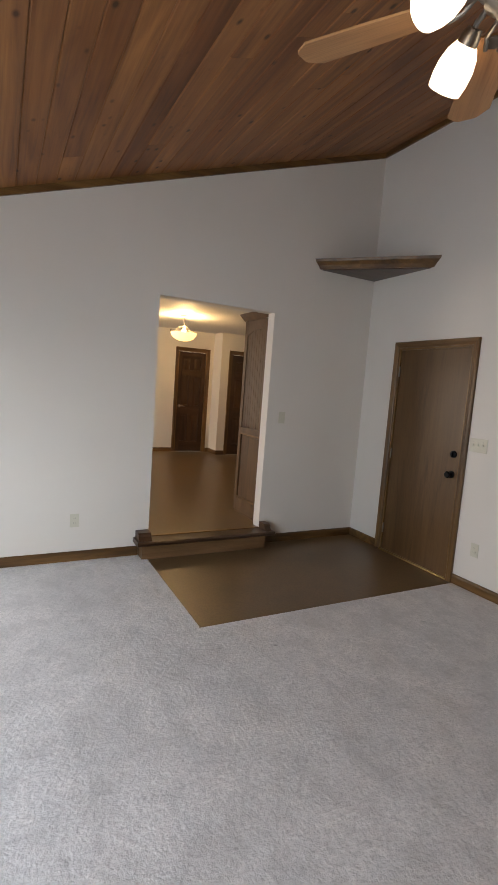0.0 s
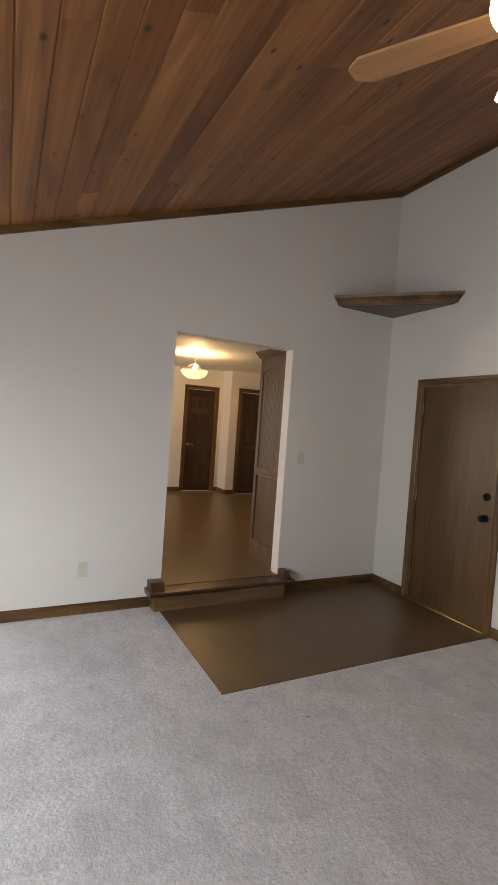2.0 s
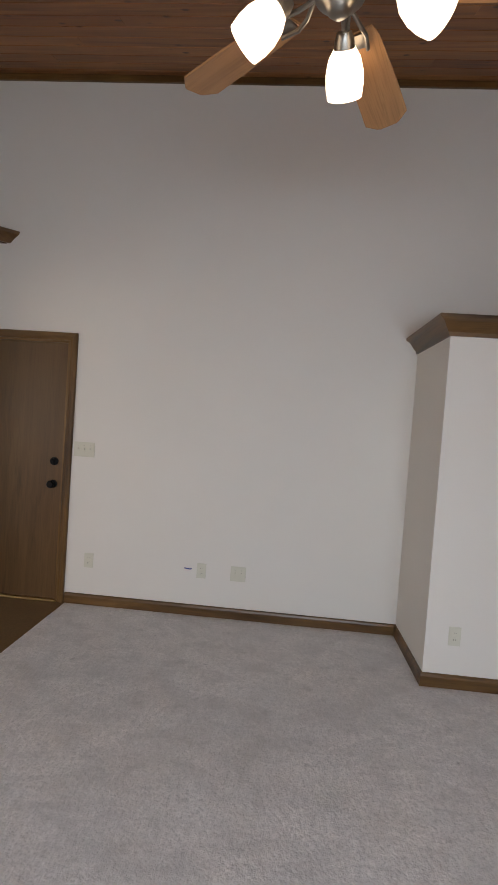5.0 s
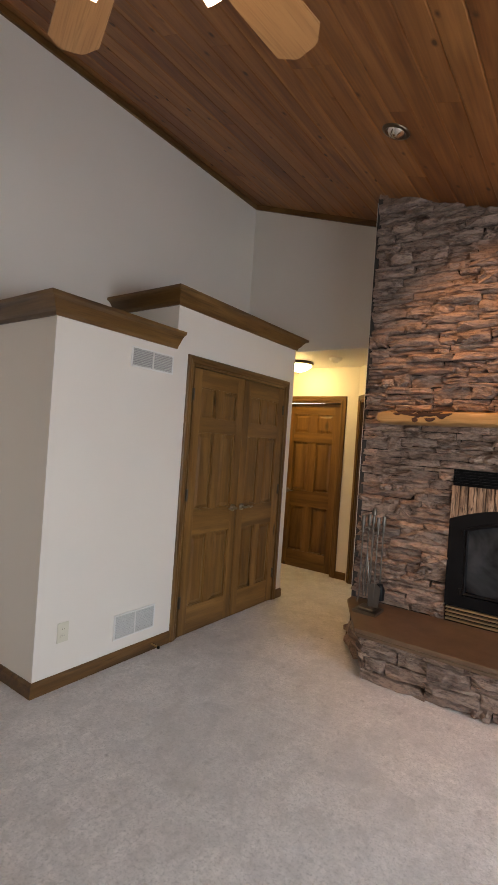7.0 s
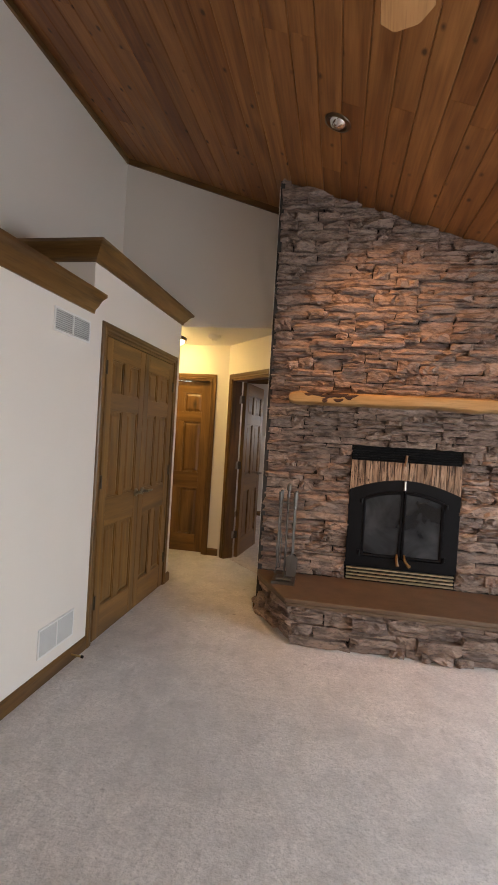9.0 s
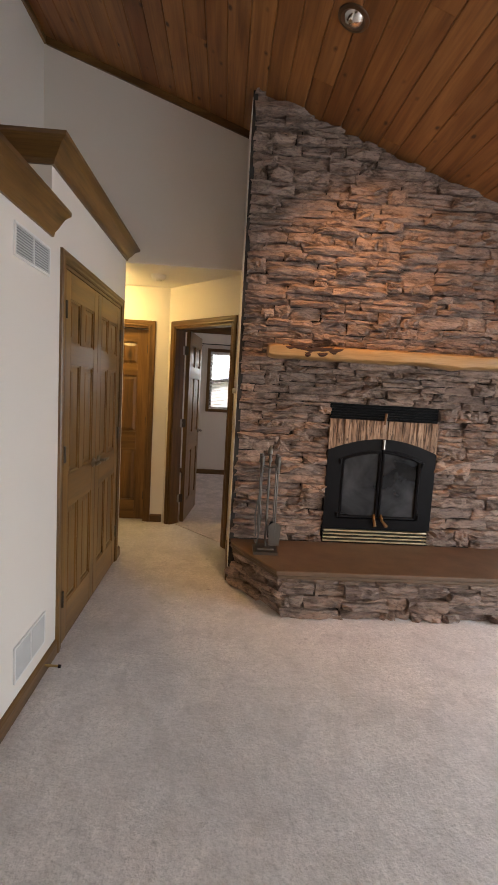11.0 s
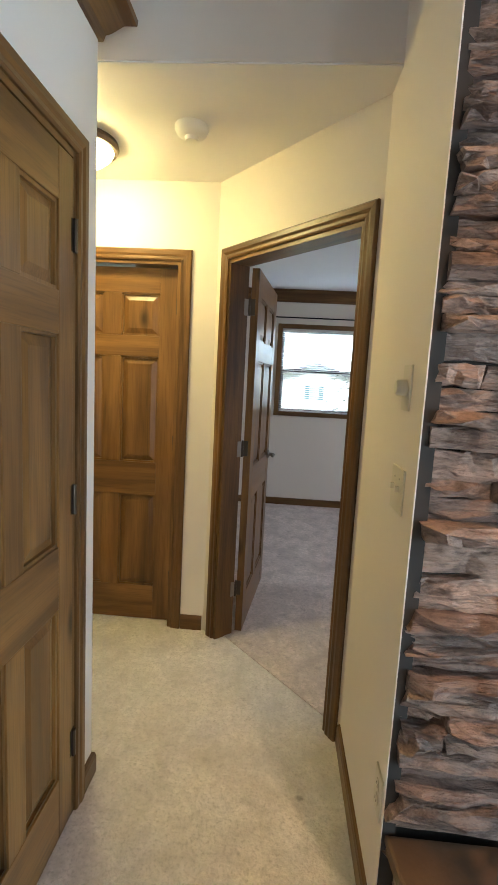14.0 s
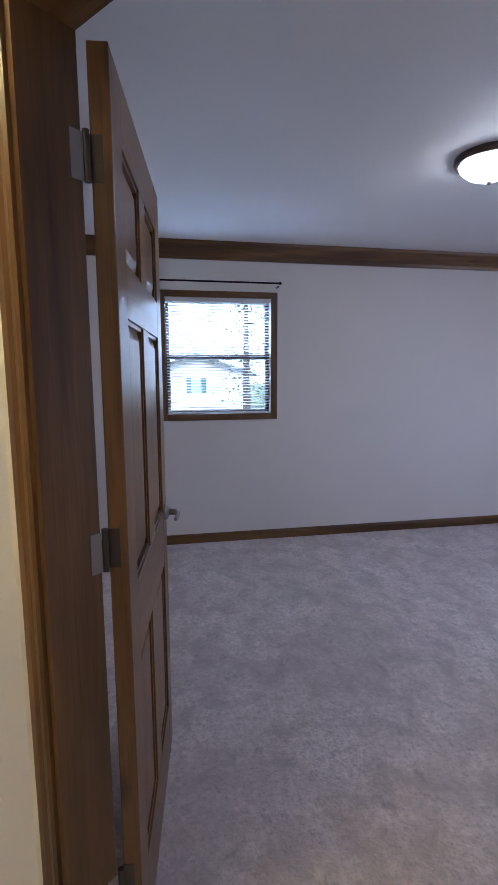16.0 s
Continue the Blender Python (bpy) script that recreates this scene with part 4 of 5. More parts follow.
def hearth():
    h = thing("raised_hearth", "raised stone hearth with a brown slab top", "hearth", kind="structure")
    pts = [(-0.935, -2.13), (-0.945, -2.02), (-1.225, -1.495), (-2.865, -1.495), (-3.16, -2.13)]
    inner = [(-0.955, -2.13), (-1.27, -1.57), (-2.82, -1.57), (-3.14, -2.13)]
    under = [(-0.94, -2.13), (-0.952, -2.024), (-1.236, -1.508), (-2.855, -1.508), (-3.15, -2.13)]
    slab = prism(pts, 0.300, 0.332, 2)
    prism(under, 0.272, 0.299, 2, slab)
    bmesh.ops.bevel(slab, geom=[e for e in slab.edges if abs(e.verts[0].co.z - e.verts[1].co.z) < 1e-5], offset=0.009, segments=3, affect="EDGES", profile=0.5)
    m = Mat("hearth_slab", 0.5)
    a = m.noise(6, m.co, 5, 0.6)
    b = m.noise(90, m.co, 3)
    m.colour(m.mix(m.ramp(b, [(0.35, (0.15, 0.15, 0.15)), (0.5, (0, 0, 0))]), m.ramp(a, [(0.3, (0.105, 0.062, 0.036)), (0.7, (0.165, 0.100, 0.058))]), (0.10, 0.06, 0.035)))
    m.bump(m.mul(m.mul(b, 0.3), a, "ADD"), 0.25, 0.006)
    part("slab", slab, m.m, h, "smooth brown cast stone slab")
    part("core", prism([(-0.995, -2.10), (-1.30, -1.625), (-2.79, -1.625), (-3.10, -2.10)], 0.0, 0.275, 2), plain("dark_mortar", (0.05, 0.042, 0.036), 0.95, 0.0, 0.4), h)
    for p, q, sd in zip(inner, inner[1:], (21, 22, 23)):
        d = Vector((p[0] - q[0], p[1] - q[1], 0))
        ln = d.length
        d.normalize()
        frame_m = Matrix(((d.x, -d.y, 0, q[0]), (d.y, d.x, 0, q[1]), (0, 0, 1, 0), (0, 0, 0, 1)))
        lay(h, ledge_stones(0.0, ln, 0.0, 0.275, sd, lambda *a: True), frame_m, sd, 100)


hearth()


@functools.cache
def stave_wood():
    """Split staves, weathered pale with black checks down the grain."""
    m = Mat("split_log_staves", 0.85)
    shift = m.spread(m.random(), 5.0)
    check = m.noise(1.0, m.map((85, 85, 7), None, shift), 5, 0.7, 0.6)
    tone = m.noise(1.0, m.map((22, 22, 4), None, shift), 4, 0.6)
    c = m.ramp(tone, [(0.34, (0.13, 0.085, 0.055)), (0.5, (0.33, 0.215, 0.14)), (0.66, (0.50, 0.35, 0.24))])
    c = m.mix(m.ramp(check, [(0.40, (0.95, 0.95, 0.95)), (0.52, (0, 0, 0))]), c, (0.022, 0.014, 0.010))
    m.colour(c)
    m.bump(check, 0.8, 0.006)
    return m.m


def insert():
    f = thing("fireplace_insert", "black steel fireplace insert with arched glass doors and louvred grilles", "fireplace insert", pose((FX0 + FX1) / 2, YF + 0.012, 0))
    W = (FX1 - FX0) / 2
    zb, zt = FZ0, FZ1
    part("firebox", box(-W + 0.04, W - 0.04, -0.028, -0.022, zb + 0.10, 1.1), DARK, f)
    part("surround", box(-W, W, -0.045, -0.03, zb, zt), BLACK, f)
    # grilles
    top = part("top_grille", box(-W, W, -0.03, -0.02, 1.288, zt), DARK, f)
    for i in range(5):
        part("louvre", box(-W + 0.01, W - 0.01, -0.02, 0.006, 1.300 + 0.0195 * i, 1.308 + 0.0195 * i, 0.002), BLACK, top)
    low = part("lower_grille", box(-W, W, -0.03, -0.02, zb, 0.455), DARK, f)
    for i in range(4):
        part("louvre", box(-W + 0.012, W - 0.012, -0.02, 0.012, zb + 0.014 + 0.027 * i, zb + 0.026 + 0.027 * i, 0.002), plain("bright_brass", (0.72, 0.60, 0.38), 0.32, 1.0, 0.1), low)
    # staves above the arch
    def arch(x):
        return 1.035 + 0.115 * math.cos(x / W * math.pi / 2 * 0.92) ** 0.9
    n = 15
    bark = stave_wood()
    r = random.Random(8)
    for i in range(n):
        a, b = -W + 2 * W * i / n + 0.0015, -W + 2 * W * (i + 1) / n - 0.0015
        d = r.uniform(0.0, 0.004)
        bm = prism([(a, arch(a) - 0.02), (b, arch(b) - 0.02), (b - r.uniform(0, 0.005), 1.286), (a + r.uniform(0, 0.005), 1.286)], -0.028, 0.012 + d, 1)
        part("stave", bm, bark, f)
    # frame with an arched head
    k = 20
    xs = [-W + 2 * W * i / k for i in range(k + 1)]
    ring = [(x, arch(x)) for x in xs]

    def inner(x):
        return arch(x) - 0.085 - 0.035 * abs(x / W) ** 3
    xi = [(-W + 0.11) + 2 * (W - 0.11) * i / k for i in range(k + 1)]
    poly = [(-W, 0.455)] + ring + [(W, 0.455), (W - 0.11, 0.455 + 0.075)] + [(x, inner(x)) for x in xi[::-1]] + [(-W + 0.11, 0.455 + 0.075)]
    bm = bmesh.new()
    bmf = prism(poly[:1] + ring + [(W, 0.455), (W, 0.53), (W - 0.11, 0.53)] + [(x, inner(x)) for x in xi[::-1]] + [(-W + 0.11, 0.53), (-W, 0.53)], -0.03, 0.018, 1)
    put(bmf, -W, W, -0.03, 0.018, 0.456, 0.531)
    bm.free()
    part("door_frame", bmf, BLACK, f)
    for s in (-1, 1):
        a, b = (0.008, W - 0.115)
        pts = [(s * (a + (b - a) * i / 8), inner(s * (a + (b - a) * i / 8)) - 0.002) for i in range(9)]
        dpoly = [(s * a, 0.535)] + pts + [(s * b, 0.535)]
        g = glass_pane(dpoly, f)
        bars = bmesh.new()
        tube([(x, 0.012, z - 0.012) for x, z in pts], 0.012, 6, bars)
        tube([(s * 0.012, 0.012, 0.54), (s * 0.012, 0.012, inner(0) - 0.01)], 0.010, 6, bars)
        tube([(s * (b - 0.006), 0.012, 0.54), (s * (b - 0.006), 0.012, inner(b) - 0.01)], 0.012, 6, bars)
        tube([(s * 0.012, 0.012, 0.545), (s * (b - 0.005), 0.012, 0.545)], 0.010, 6, bars)
        d = part("glass_door_frame", bars, BLACK, f, "", True)
        for z in (0.56, inner(b) - 0.03):
            part("hinge_knuckle", tube([(s * (b + 0.015), 0.022, z - 0.018), (s * (b + 0.015), 0.022, z + 0.018)], 0.012, 8), BLACK, d)
        part("door_latch", tube([(s * 0.028, 0.02, 0.57), (s * 0.03, 0.045, 0.53), (s * (0.02 + 0.05 * (s < 0)), 0.05, 0.485)], [0.008, 0.011, 0.013], 8), door_wood(2), d, "turned wooden latch handle", True)
    part("damper_rod", tube([(0.0, 0.03, 1.345), (0.005, 0.034, 1.26)], 0.009, 8), door_wood(2), f, "", True)
    part("top_catch", tube([(0.0, 0.03, arch(0) - 0.005), (0.0, 0.034, arch(0) - 0.075)], 0.010, 8), PEWTER, f, "", True)


def glass_pane(poly, parent):
    m = Mat("smoked_fire_glass", 0.12)
    # uneven patches from near black to grey, rougher where paler
    clouding = m.noise(3.2, m.co, 4, 0.55, 0.6)
    m.colour(m.ramp(clouding, [(0.42, (0.004, 0.004, 0.005)), (0.66, (0.045, 0.048, 0.052))]))
    m.b.inputs["Specular IOR Level"].default_value = 0.3
    m.rough(clouding, 0.05, 0.3)
    return part("glass", prism(poly, -0.008, 0.0, 1), m.m, parent, "dark glass with cloudy paler patches")


insert()


def mantel():
    r = random.Random(3)
    x0, x1, n, k = -2.96, -1.125, 60, 14
    bm = bmesh.new()
    rings = []
    for i in range(n + 1):
        x = x0 + (x1 - x0) * i / n
        taper = 1 - 0.35 * max(0, (i - n + 2) / 2) ** 2
        lowz = 1.700 + 0.018 * noise.noise((x * 3, 0, 1)) + 0.008 * noise.noise((x * 11, 2, 1))
        topz = 1.798 + 0.010 * noise.noise((x * 2.5, 5, 1)) - (0.022 * math.exp(-((x + 1.42) / 0.09) ** 2))
        out = -1.915 + 0.022 * noise.noise((x * 2.2, 9, 3)) * (1 - math.exp(-((x + 1.42) / 0.28) ** 2))
        zm, zh, ym, yh = (lowz + topz) / 2, (topz - lowz) / 2 * taper, (out + YF - 0.02) / 2, (out - YF + 0.02) / 2
        ring = []
        for j in range(k):
            a = 2 * math.pi * j / k
            c, s = math.cos(a), math.sin(a)
            c, s = math.copysign(abs(c) ** 0.45, c), math.copysign(abs(s) ** 0.5, s)
            w = 0.004 * noise.noise((x * 9, j * 1.3, 4))
            ring.append(bm.verts.new((x, ym + (yh + w) * c, zm + (zh + w) * s)))
        rings.append(ring)
    for a, b in zip(rings, rings[1:]):
        for j in range(k):
            bm.faces.new((a[j], a[(j + 1) % k], b[(j + 1) % k], b[j]))
    bm.faces.new(rings[0])
    bm.faces.new(rings[-1][::-1])
    bmesh.ops.recalc_face_normals(bm, faces=bm.faces[:])
    log = wood("mantel_log", (0.30, 0.15, 0.05), (0.47, 0.27, 0.105), (0.60, 0.38, 0.17), 0, 0.42, False)
    ob = tagged(part("mantel_shelf", bm, log, None, "", True), "live-edge golden pine mantel log with a bark scar", "mantel")
    bark = wood("bark", (0.02, 0.009, 0.006), (0.055, 0.024, 0.014), (0.13, 0.052, 0.026), 0, 0.8, False)
    for (a, b, h) in ((-1.52, -1.28, 0.022), (-1.45, -1.33, 0.004), (-1.43, -1.36, -0.010), (-1.66, -1.49, 0.026), (-1.62, -1.53, 0.012), (-1.31, -1.22, 0.030), (-1.58, -1.40, 0.030), (-1.40, -1.26, 0.036), (-1.55, -1.44, -0.004)):
        pts = [(a + (b - a) * i / 8, -1.926 + 0.002 * math.sin(i), 1.757 + h - 0.020 * math.sin(math.pi * i / 8)) for i in range(9)]
        part("bark_ridge", tube(pts, [0.002 + 0.0145 * math.sin(math.pi * i / 8) for i in range(9)], 7), bark, ob, "dark reddish bark", True)


mantel()


def fire_tools():
    t = thing("fireplace_tool_set", "pewter fireplace tools hanging on a stand with a heavy base", "fireplace tools", pose(-1.175, -1.86, 0.332))
    iron = plain("pewter_iron", (0.20, 0.185, 0.165), 0.38, 1.0, 0.5)
    base = prism([(-0.085, -0.085), (0.085, -0.085), (0.085, 0.085), (-0.085, 0.085)], 0.0, 0.02, 2)
    put(base, -0.06, 0.06, -0.06, 0.06, 0.02, 0.04, 0.012)
    part("base", base, iron, t)
    part("pole", tube([(0, 0, 0.03), (0, 0, 0.66)], 0.008, 8), iron, t)
    part("finial", lathe([(0, 0.63), (0.014, 0.645), (0.009, 0.69), (0.019, 0.70), (0.017, 0.73), (0.007, 0.75), (0, 0.755)], 16), iron, t, "", True)
    bm = bmesh.new()
    for k in range(4):
        a = radians(45 + 90 * k)
        tube([(0, 0, 0.60), (0.05 * math.cos(a), 0.05 * math.sin(a), 0.61), (0.075 * math.cos(a), 0.075 * math.sin(a), 0.60), (0.08 * math.cos(a), 0.08 * math.sin(a), 0.625)], 0.005, 6, bm)
    part("hook_ring", bm, iron, t, "", True)
    for k, kind in enumerate(("poker", "shovel", "brush", "tongs")):
        a = radians(45 + 90 * k)
        x, y = 0.078 * math.cos(a), 0.078 * math.sin(a)
        bm = tube([(x, y, 0.64), (x, y, 0.12 if kind != "brush" else 0.2)], 0.0055, 8)
        lathe([(0, 0.56), (0.011, 0.575), (0.007, 0.61), (0.016, 0.635), (0.012, 0.66), (0.014, 0.69), (0, 0.685)], 12, bm, Matrix.Translation((x, y, 0)))
        tool = part(kind, bm, iron, t, "", True)
        if kind == "poker":
            part("hook", tube([(x, y, 0.13), (x + 0.01, y, 0.07), (x + 0.03, y, 0.10)], [0.006, 0.006, 0.002], 6), iron, tool)
        elif kind == "shovel":
            part("pan", prism([(x - 0.035, 0.06), (x + 0.035, 0.06), (x + 0.045, 0.20), (x + 0.012, 0.225), (x - 0.012, 0.225), (x - 0.045, 0.20)], y - 0.003, y + 0.003, 1), iron, tool)
        elif kind == "brush":
            part("bristles", lathe([(0, 0.08), (0.036, 0.085), (0.038, 0.16), (0.02, 0.20), (0, 0.205)], 16, None, Matrix.Translation((x, y, 0))), BLACK, tool, "black bristles", True)
        else:
            part("jaw", tube([(x, y, 0.4), (x + 0.022, y, 0.25), (x + 0.01, y, 0.09)], 0.005, 6), iron, tool)
            part("jaw", tube([(x, y, 0.4), (x - 0.022, y, 0.25), (x - 0.01, y, 0.09)], 0.005, 6), iron, tool)


fire_tools()


def eyeball_light():
    x, y = -1.39, -1.205
    m = Matrix.Translation((x, y, zc(x))) @ Matrix.Rotation(-ang, 4, "Y")
    e = thing("recessed_eyeball_light", "recessed ceiling spotlight with a silvery rim", "lamp", m)
    part("rim", lathe([(0.052, 0.0), (0.085, 0.0), (0.083, -0.008), (0.066, -0.013), (0.052, -0.004)], 32), plain("bronze_rim", (0.20, 0.15, 0.11), 0.35, 1.0, 0.3), e, "", True)
    part("eyeball", lathe([(0, -0.040), (0.03, -0.034), (0.05, -0.012), (0.058, 0.0), (0, 0.0)], 28), plain("chrome_bulb", (0.8, 0.79, 0.76), 0.12, 1.0, 0.2), e, "silvered reflector bulb", True)
    lamp("mantel_spotlight", "SPOT", look((x, y + 0.02, zc(x) - 0.07), (-2.2, YF, 1.3)), 95, (1.0, 0.56, 0.28), size=0.05, spot=(radians(95), 0.95))


eyeball_light()


# ---- vents, plates and small fittings ----
def vent(y0, y1, z0, z1):
    v = thing("wall_vent", "white wall vent with two grey louvred halves", "vent", pose(0, y0, z0, 0, 0, 90), "closet wall vents")
    w, h = y1 - y0, z1 - z0
    b = 0.011
    part("frame", put(put(put(put(put(bmesh.new(), 0, w, 0, 0.008, 0, b, 0.002), 0, w, 0, 0.008, h - b, h, 0.002), 0, b, 0, 0.0075, b, h - b), w - b, w, 0, 0.0075, b, h - b), w / 2 - 0.005, w / 2 + 0.005, 0, 0.0075, b, h - b), WHITE, v)
    part("backing", box(b, w - b, 0.0008, 0.0016, b, h - b), plain("vent_shadow", (0.36, 0.36, 0.35), 0.7, 0.0, 0.2), v)
    n = int((h - 2 * b) / 0.0105)
    for i in range(n):
        z = b + (h - 2 * b) * (i + 0.5) / n
        bm = bmesh.new()
        for x0, x1 in ((b, w / 2 - 0.005), (w / 2 + 0.005, w - b)):
            put(bm, x0, x1, -0.001, 0.001, -0.0042, 0.0042, 0, Matrix.Translation((0, 0.0042, z)) @ Matrix.Rotation(radians(38), 4, "X"))
        part("louvre", bm, GREY, v)


vent(-0.889, -0.539, 0.155, 0.319)
vent(-0.903, -0.532, 1.925, 2.057)


def plate(name, label, m, w=0.072, h=0.115, kind="outlet", gang=1, material=None):
    """A cover plate on a wall: y out of the wall, centred."""
    p = thing(name, label, "outlet" if kind == "outlet" else "switch", m, "duplex outlets" if kind == "outlet" else "")
    mt = material or IVORY
    part("cover", box(-w / 2, w / 2, 0, 0.006, -h / 2, h / 2, 0.0025), mt, p)
    if kind == "outlet":
        for z in (-0.02, 0.02):
            bm = lathe([(0, 0.0), (0.0165, 0.0), (0.0165, 0.003), (0, 0.003)], 16, None, Matrix.Translation((0, 0.0055, z)) @ Matrix.Rotation(radians(-90), 4, "X"))
            s = part("socket", bm, mt, p)
            for dx in (-0.006, 0.006):
                part("slot", box(dx - 0.001, dx + 0.001, 0.0084, 0.0092, z - 0.003, z + 0.005), DARK, s)
    elif kind == "switch":
        for k in range(gang):
            x = (k - (gang - 1) / 2) * 0.046
            part("toggle", box(x - 0.005, x + 0.005, 0.005, 0.017, -0.003, 0.012, 0.002), mt, p)
            part("screw", lathe([(0, 0), (0.003, 0), (0, 0.002)], 8, None, Matrix.Translation((x, 0.006, 0.03)) @ Matrix.Rotation(radians(-90), 4, "X")), PEWTER, p)
    elif kind == "rocker":
        part("rocker", box(-0.017, 0.017, 0.004, 0.010, -0.033, 0.033, 0.002), mt, p)
    elif kind == "dial":
        part("dial", lathe([(0, 0), (0.021, 0), (0.020, 0.020), (0.016, 0.026), (0, 0.026)], 24, None, Matrix.Translation((0, 0.006, 0.0)) @ Matrix.Rotation(radians(-90), 4, "X")), mt, p, "", True)
    return p


def on_b(y, z):
    return pose(XB, y, z, 0, 0, 90)


plate("wall_outlet", "ivory duplex outlet on the white wall", pose(-2.265, YA, 0.35, 0, 0, 180))
plate("light_switch", "ivory light switch beside the kitchen opening", pose(-0.318, YA, 1.288, 0, 0, 180), kind="rocker")
plate("light_switch", "wide ivory triple light switch beside the entry door", on_b(2.487, 1.223), w=0.165, kind="switch", gang=3)
plate("wall_outlet", "ivory duplex outlet below the triple switch", on_b(2.40, 0.352))
plate("wall_outlet", "ivory duplex outlet low on the white wall", on_b(1.501, 0.352))
plate("wall_outlet", "wide ivory double outlet low on the white wall", on_b(1.214, 0.352), w=0.118, kind="switch", gang=2)
plate("wall_outlet", "ivory duplex outlet on the closet block", pose(0, -0.172, 0.319, 0, 0, 90))
plate("wall_dimmer", "ivory rotary dimmer on the cream hall wall", pose(XR, -2.275, 1.447, 0, 0, -90), kind="dial")
plate("light_switch", "ivory double light switch on the cream hall wall", pose(XR, -2.277, 1.186, 0, 0, -90), w=0.118, kind="switch", gang=2)
plate("wall_outlet", "ivory duplex outlet low on the cream hall wall", pose(XR, -2.18, 0.40, 0, 0, -90))
tagged(part("cable_stub", tube([(XB, 1.58, 0.362), (XB - 0.02, 1.585, 0.363), (XB - 0.028, 1.61, 0.368), (XB - 0.024, 1.63, 0.370)], 0.004, 8), plain("blue_cable", (0.04, 0.06, 0.30), 0.5, 0.0, 0.2)), "short blue cable end poking from the wall", "cable")
st = thing("door_stop", "bronze spring door stop on the baseboard", "door stop", pose(-0.014, -0.87, 0.045, 0, 0, 90))
part("spring", tube([(0, 0, 0), (0, 0.065, -0.004)], 0.006, 8), BRASS, st)
part("tip", tube([(0, 0.065, -0.004), (0, 0.078, -0.005)], 0.009, 8), BLACK, st)


def flush_lamp(name, label, m, colour, strength, r=0.16):
    f = thing(name, label, "lamp", m)
    part("pan", lathe([(0, 0), (r, 0), (r * 1.03, -0.018), (r * 0.98, -0.034), (r * 0.88, -0.036), (0, -0.036)], 40), plain("bronze_pan", (0.15, 0.12, 0.10), 0.35, 0.9, 0.3), f, "dark bronze rim", True)
    part("glass_bowl", lathe([(0, -0.112), (r * 0.30, -0.106), (r * 0.60, -0.085), (r * 0.82, -0.055), (r * 0.88, -0.036), (0, -0.036)], 40), glow(name + "_glass", colour, strength), f, "lit frosted glass bowl", True)
    part("finial", lathe([(0, -0.132), (0.010, -0.127), (0.012, -0.118), (0.006, -0.110), (0, -0.110)], 16), PEWTER, f, "", True)


flush_lamp("hall_ceiling_lamp", "round flush ceiling lamp of frosted glass with bronze rim, lit warm", pose(0.33, -3.21, 2.44), (1.0, 0.76, 0.29), 50.0)
flush_lamp("bedroom_ceiling_lamp", "round flush ceiling lamp of frosted glass with bronze rim, lit", pose(-2.12, -4.84, 2.46), (1.0, 0.92, 0.80), 17.0)
sd = thing("smoke_detector", "round white smoke detector on the hall ceiling", "smoke detector", pose(-0.185, -3.08, 2.44))
part("base", lathe([(0, 0), (0.068, 0), (0.068, -0.012), (0.060, -0.030), (0.045, -0.040), (0, -0.040)], 32), WHITE, sd, "", True)
part("sensor_cap", lathe([(0, -0.040), (0.028, -0.040), (0.024, -0.055), (0, -0.056)], 24), WHITE, sd, "", True)

# corner shelf with a crown edge
shelf = thing("corner_shelf", "triangular dark oak corner shelf with crown edge, high on the wall", "shelf")
part("bottom_board", prism([(XB, YA), (XB, 3.21), (0.025, YA)], 2.785, 2.80, 2), wood("dark_oak", (0.035, 0.016, 0.008), (0.07, 0.033, 0.016), (0.12, 0.06, 0.03), 0, 0.35, False), shelf)
edge = bmesh.new()
rows = []
for o, z in ((0.0, 2.79), (0.012, 2.79), (0.03, 2.825), (0.055, 2.857), (0.06, 2.882), (0.0, 2.882)):
    rows.append((edge.verts.new((0.01 - o / 0.753, YA, z)), edge.verts.new((XB, 3.195 - o / 0.658, z))))
for (a, b), (c, d) in zip(rows, rows[1:] + rows[:1]):
    edge.faces.new((a, b, d, c))
bmesh.ops.recalc_face_normals(edge, faces=edge.faces[:])
part("crown_edge", edge, trim_wood(0), shelf)


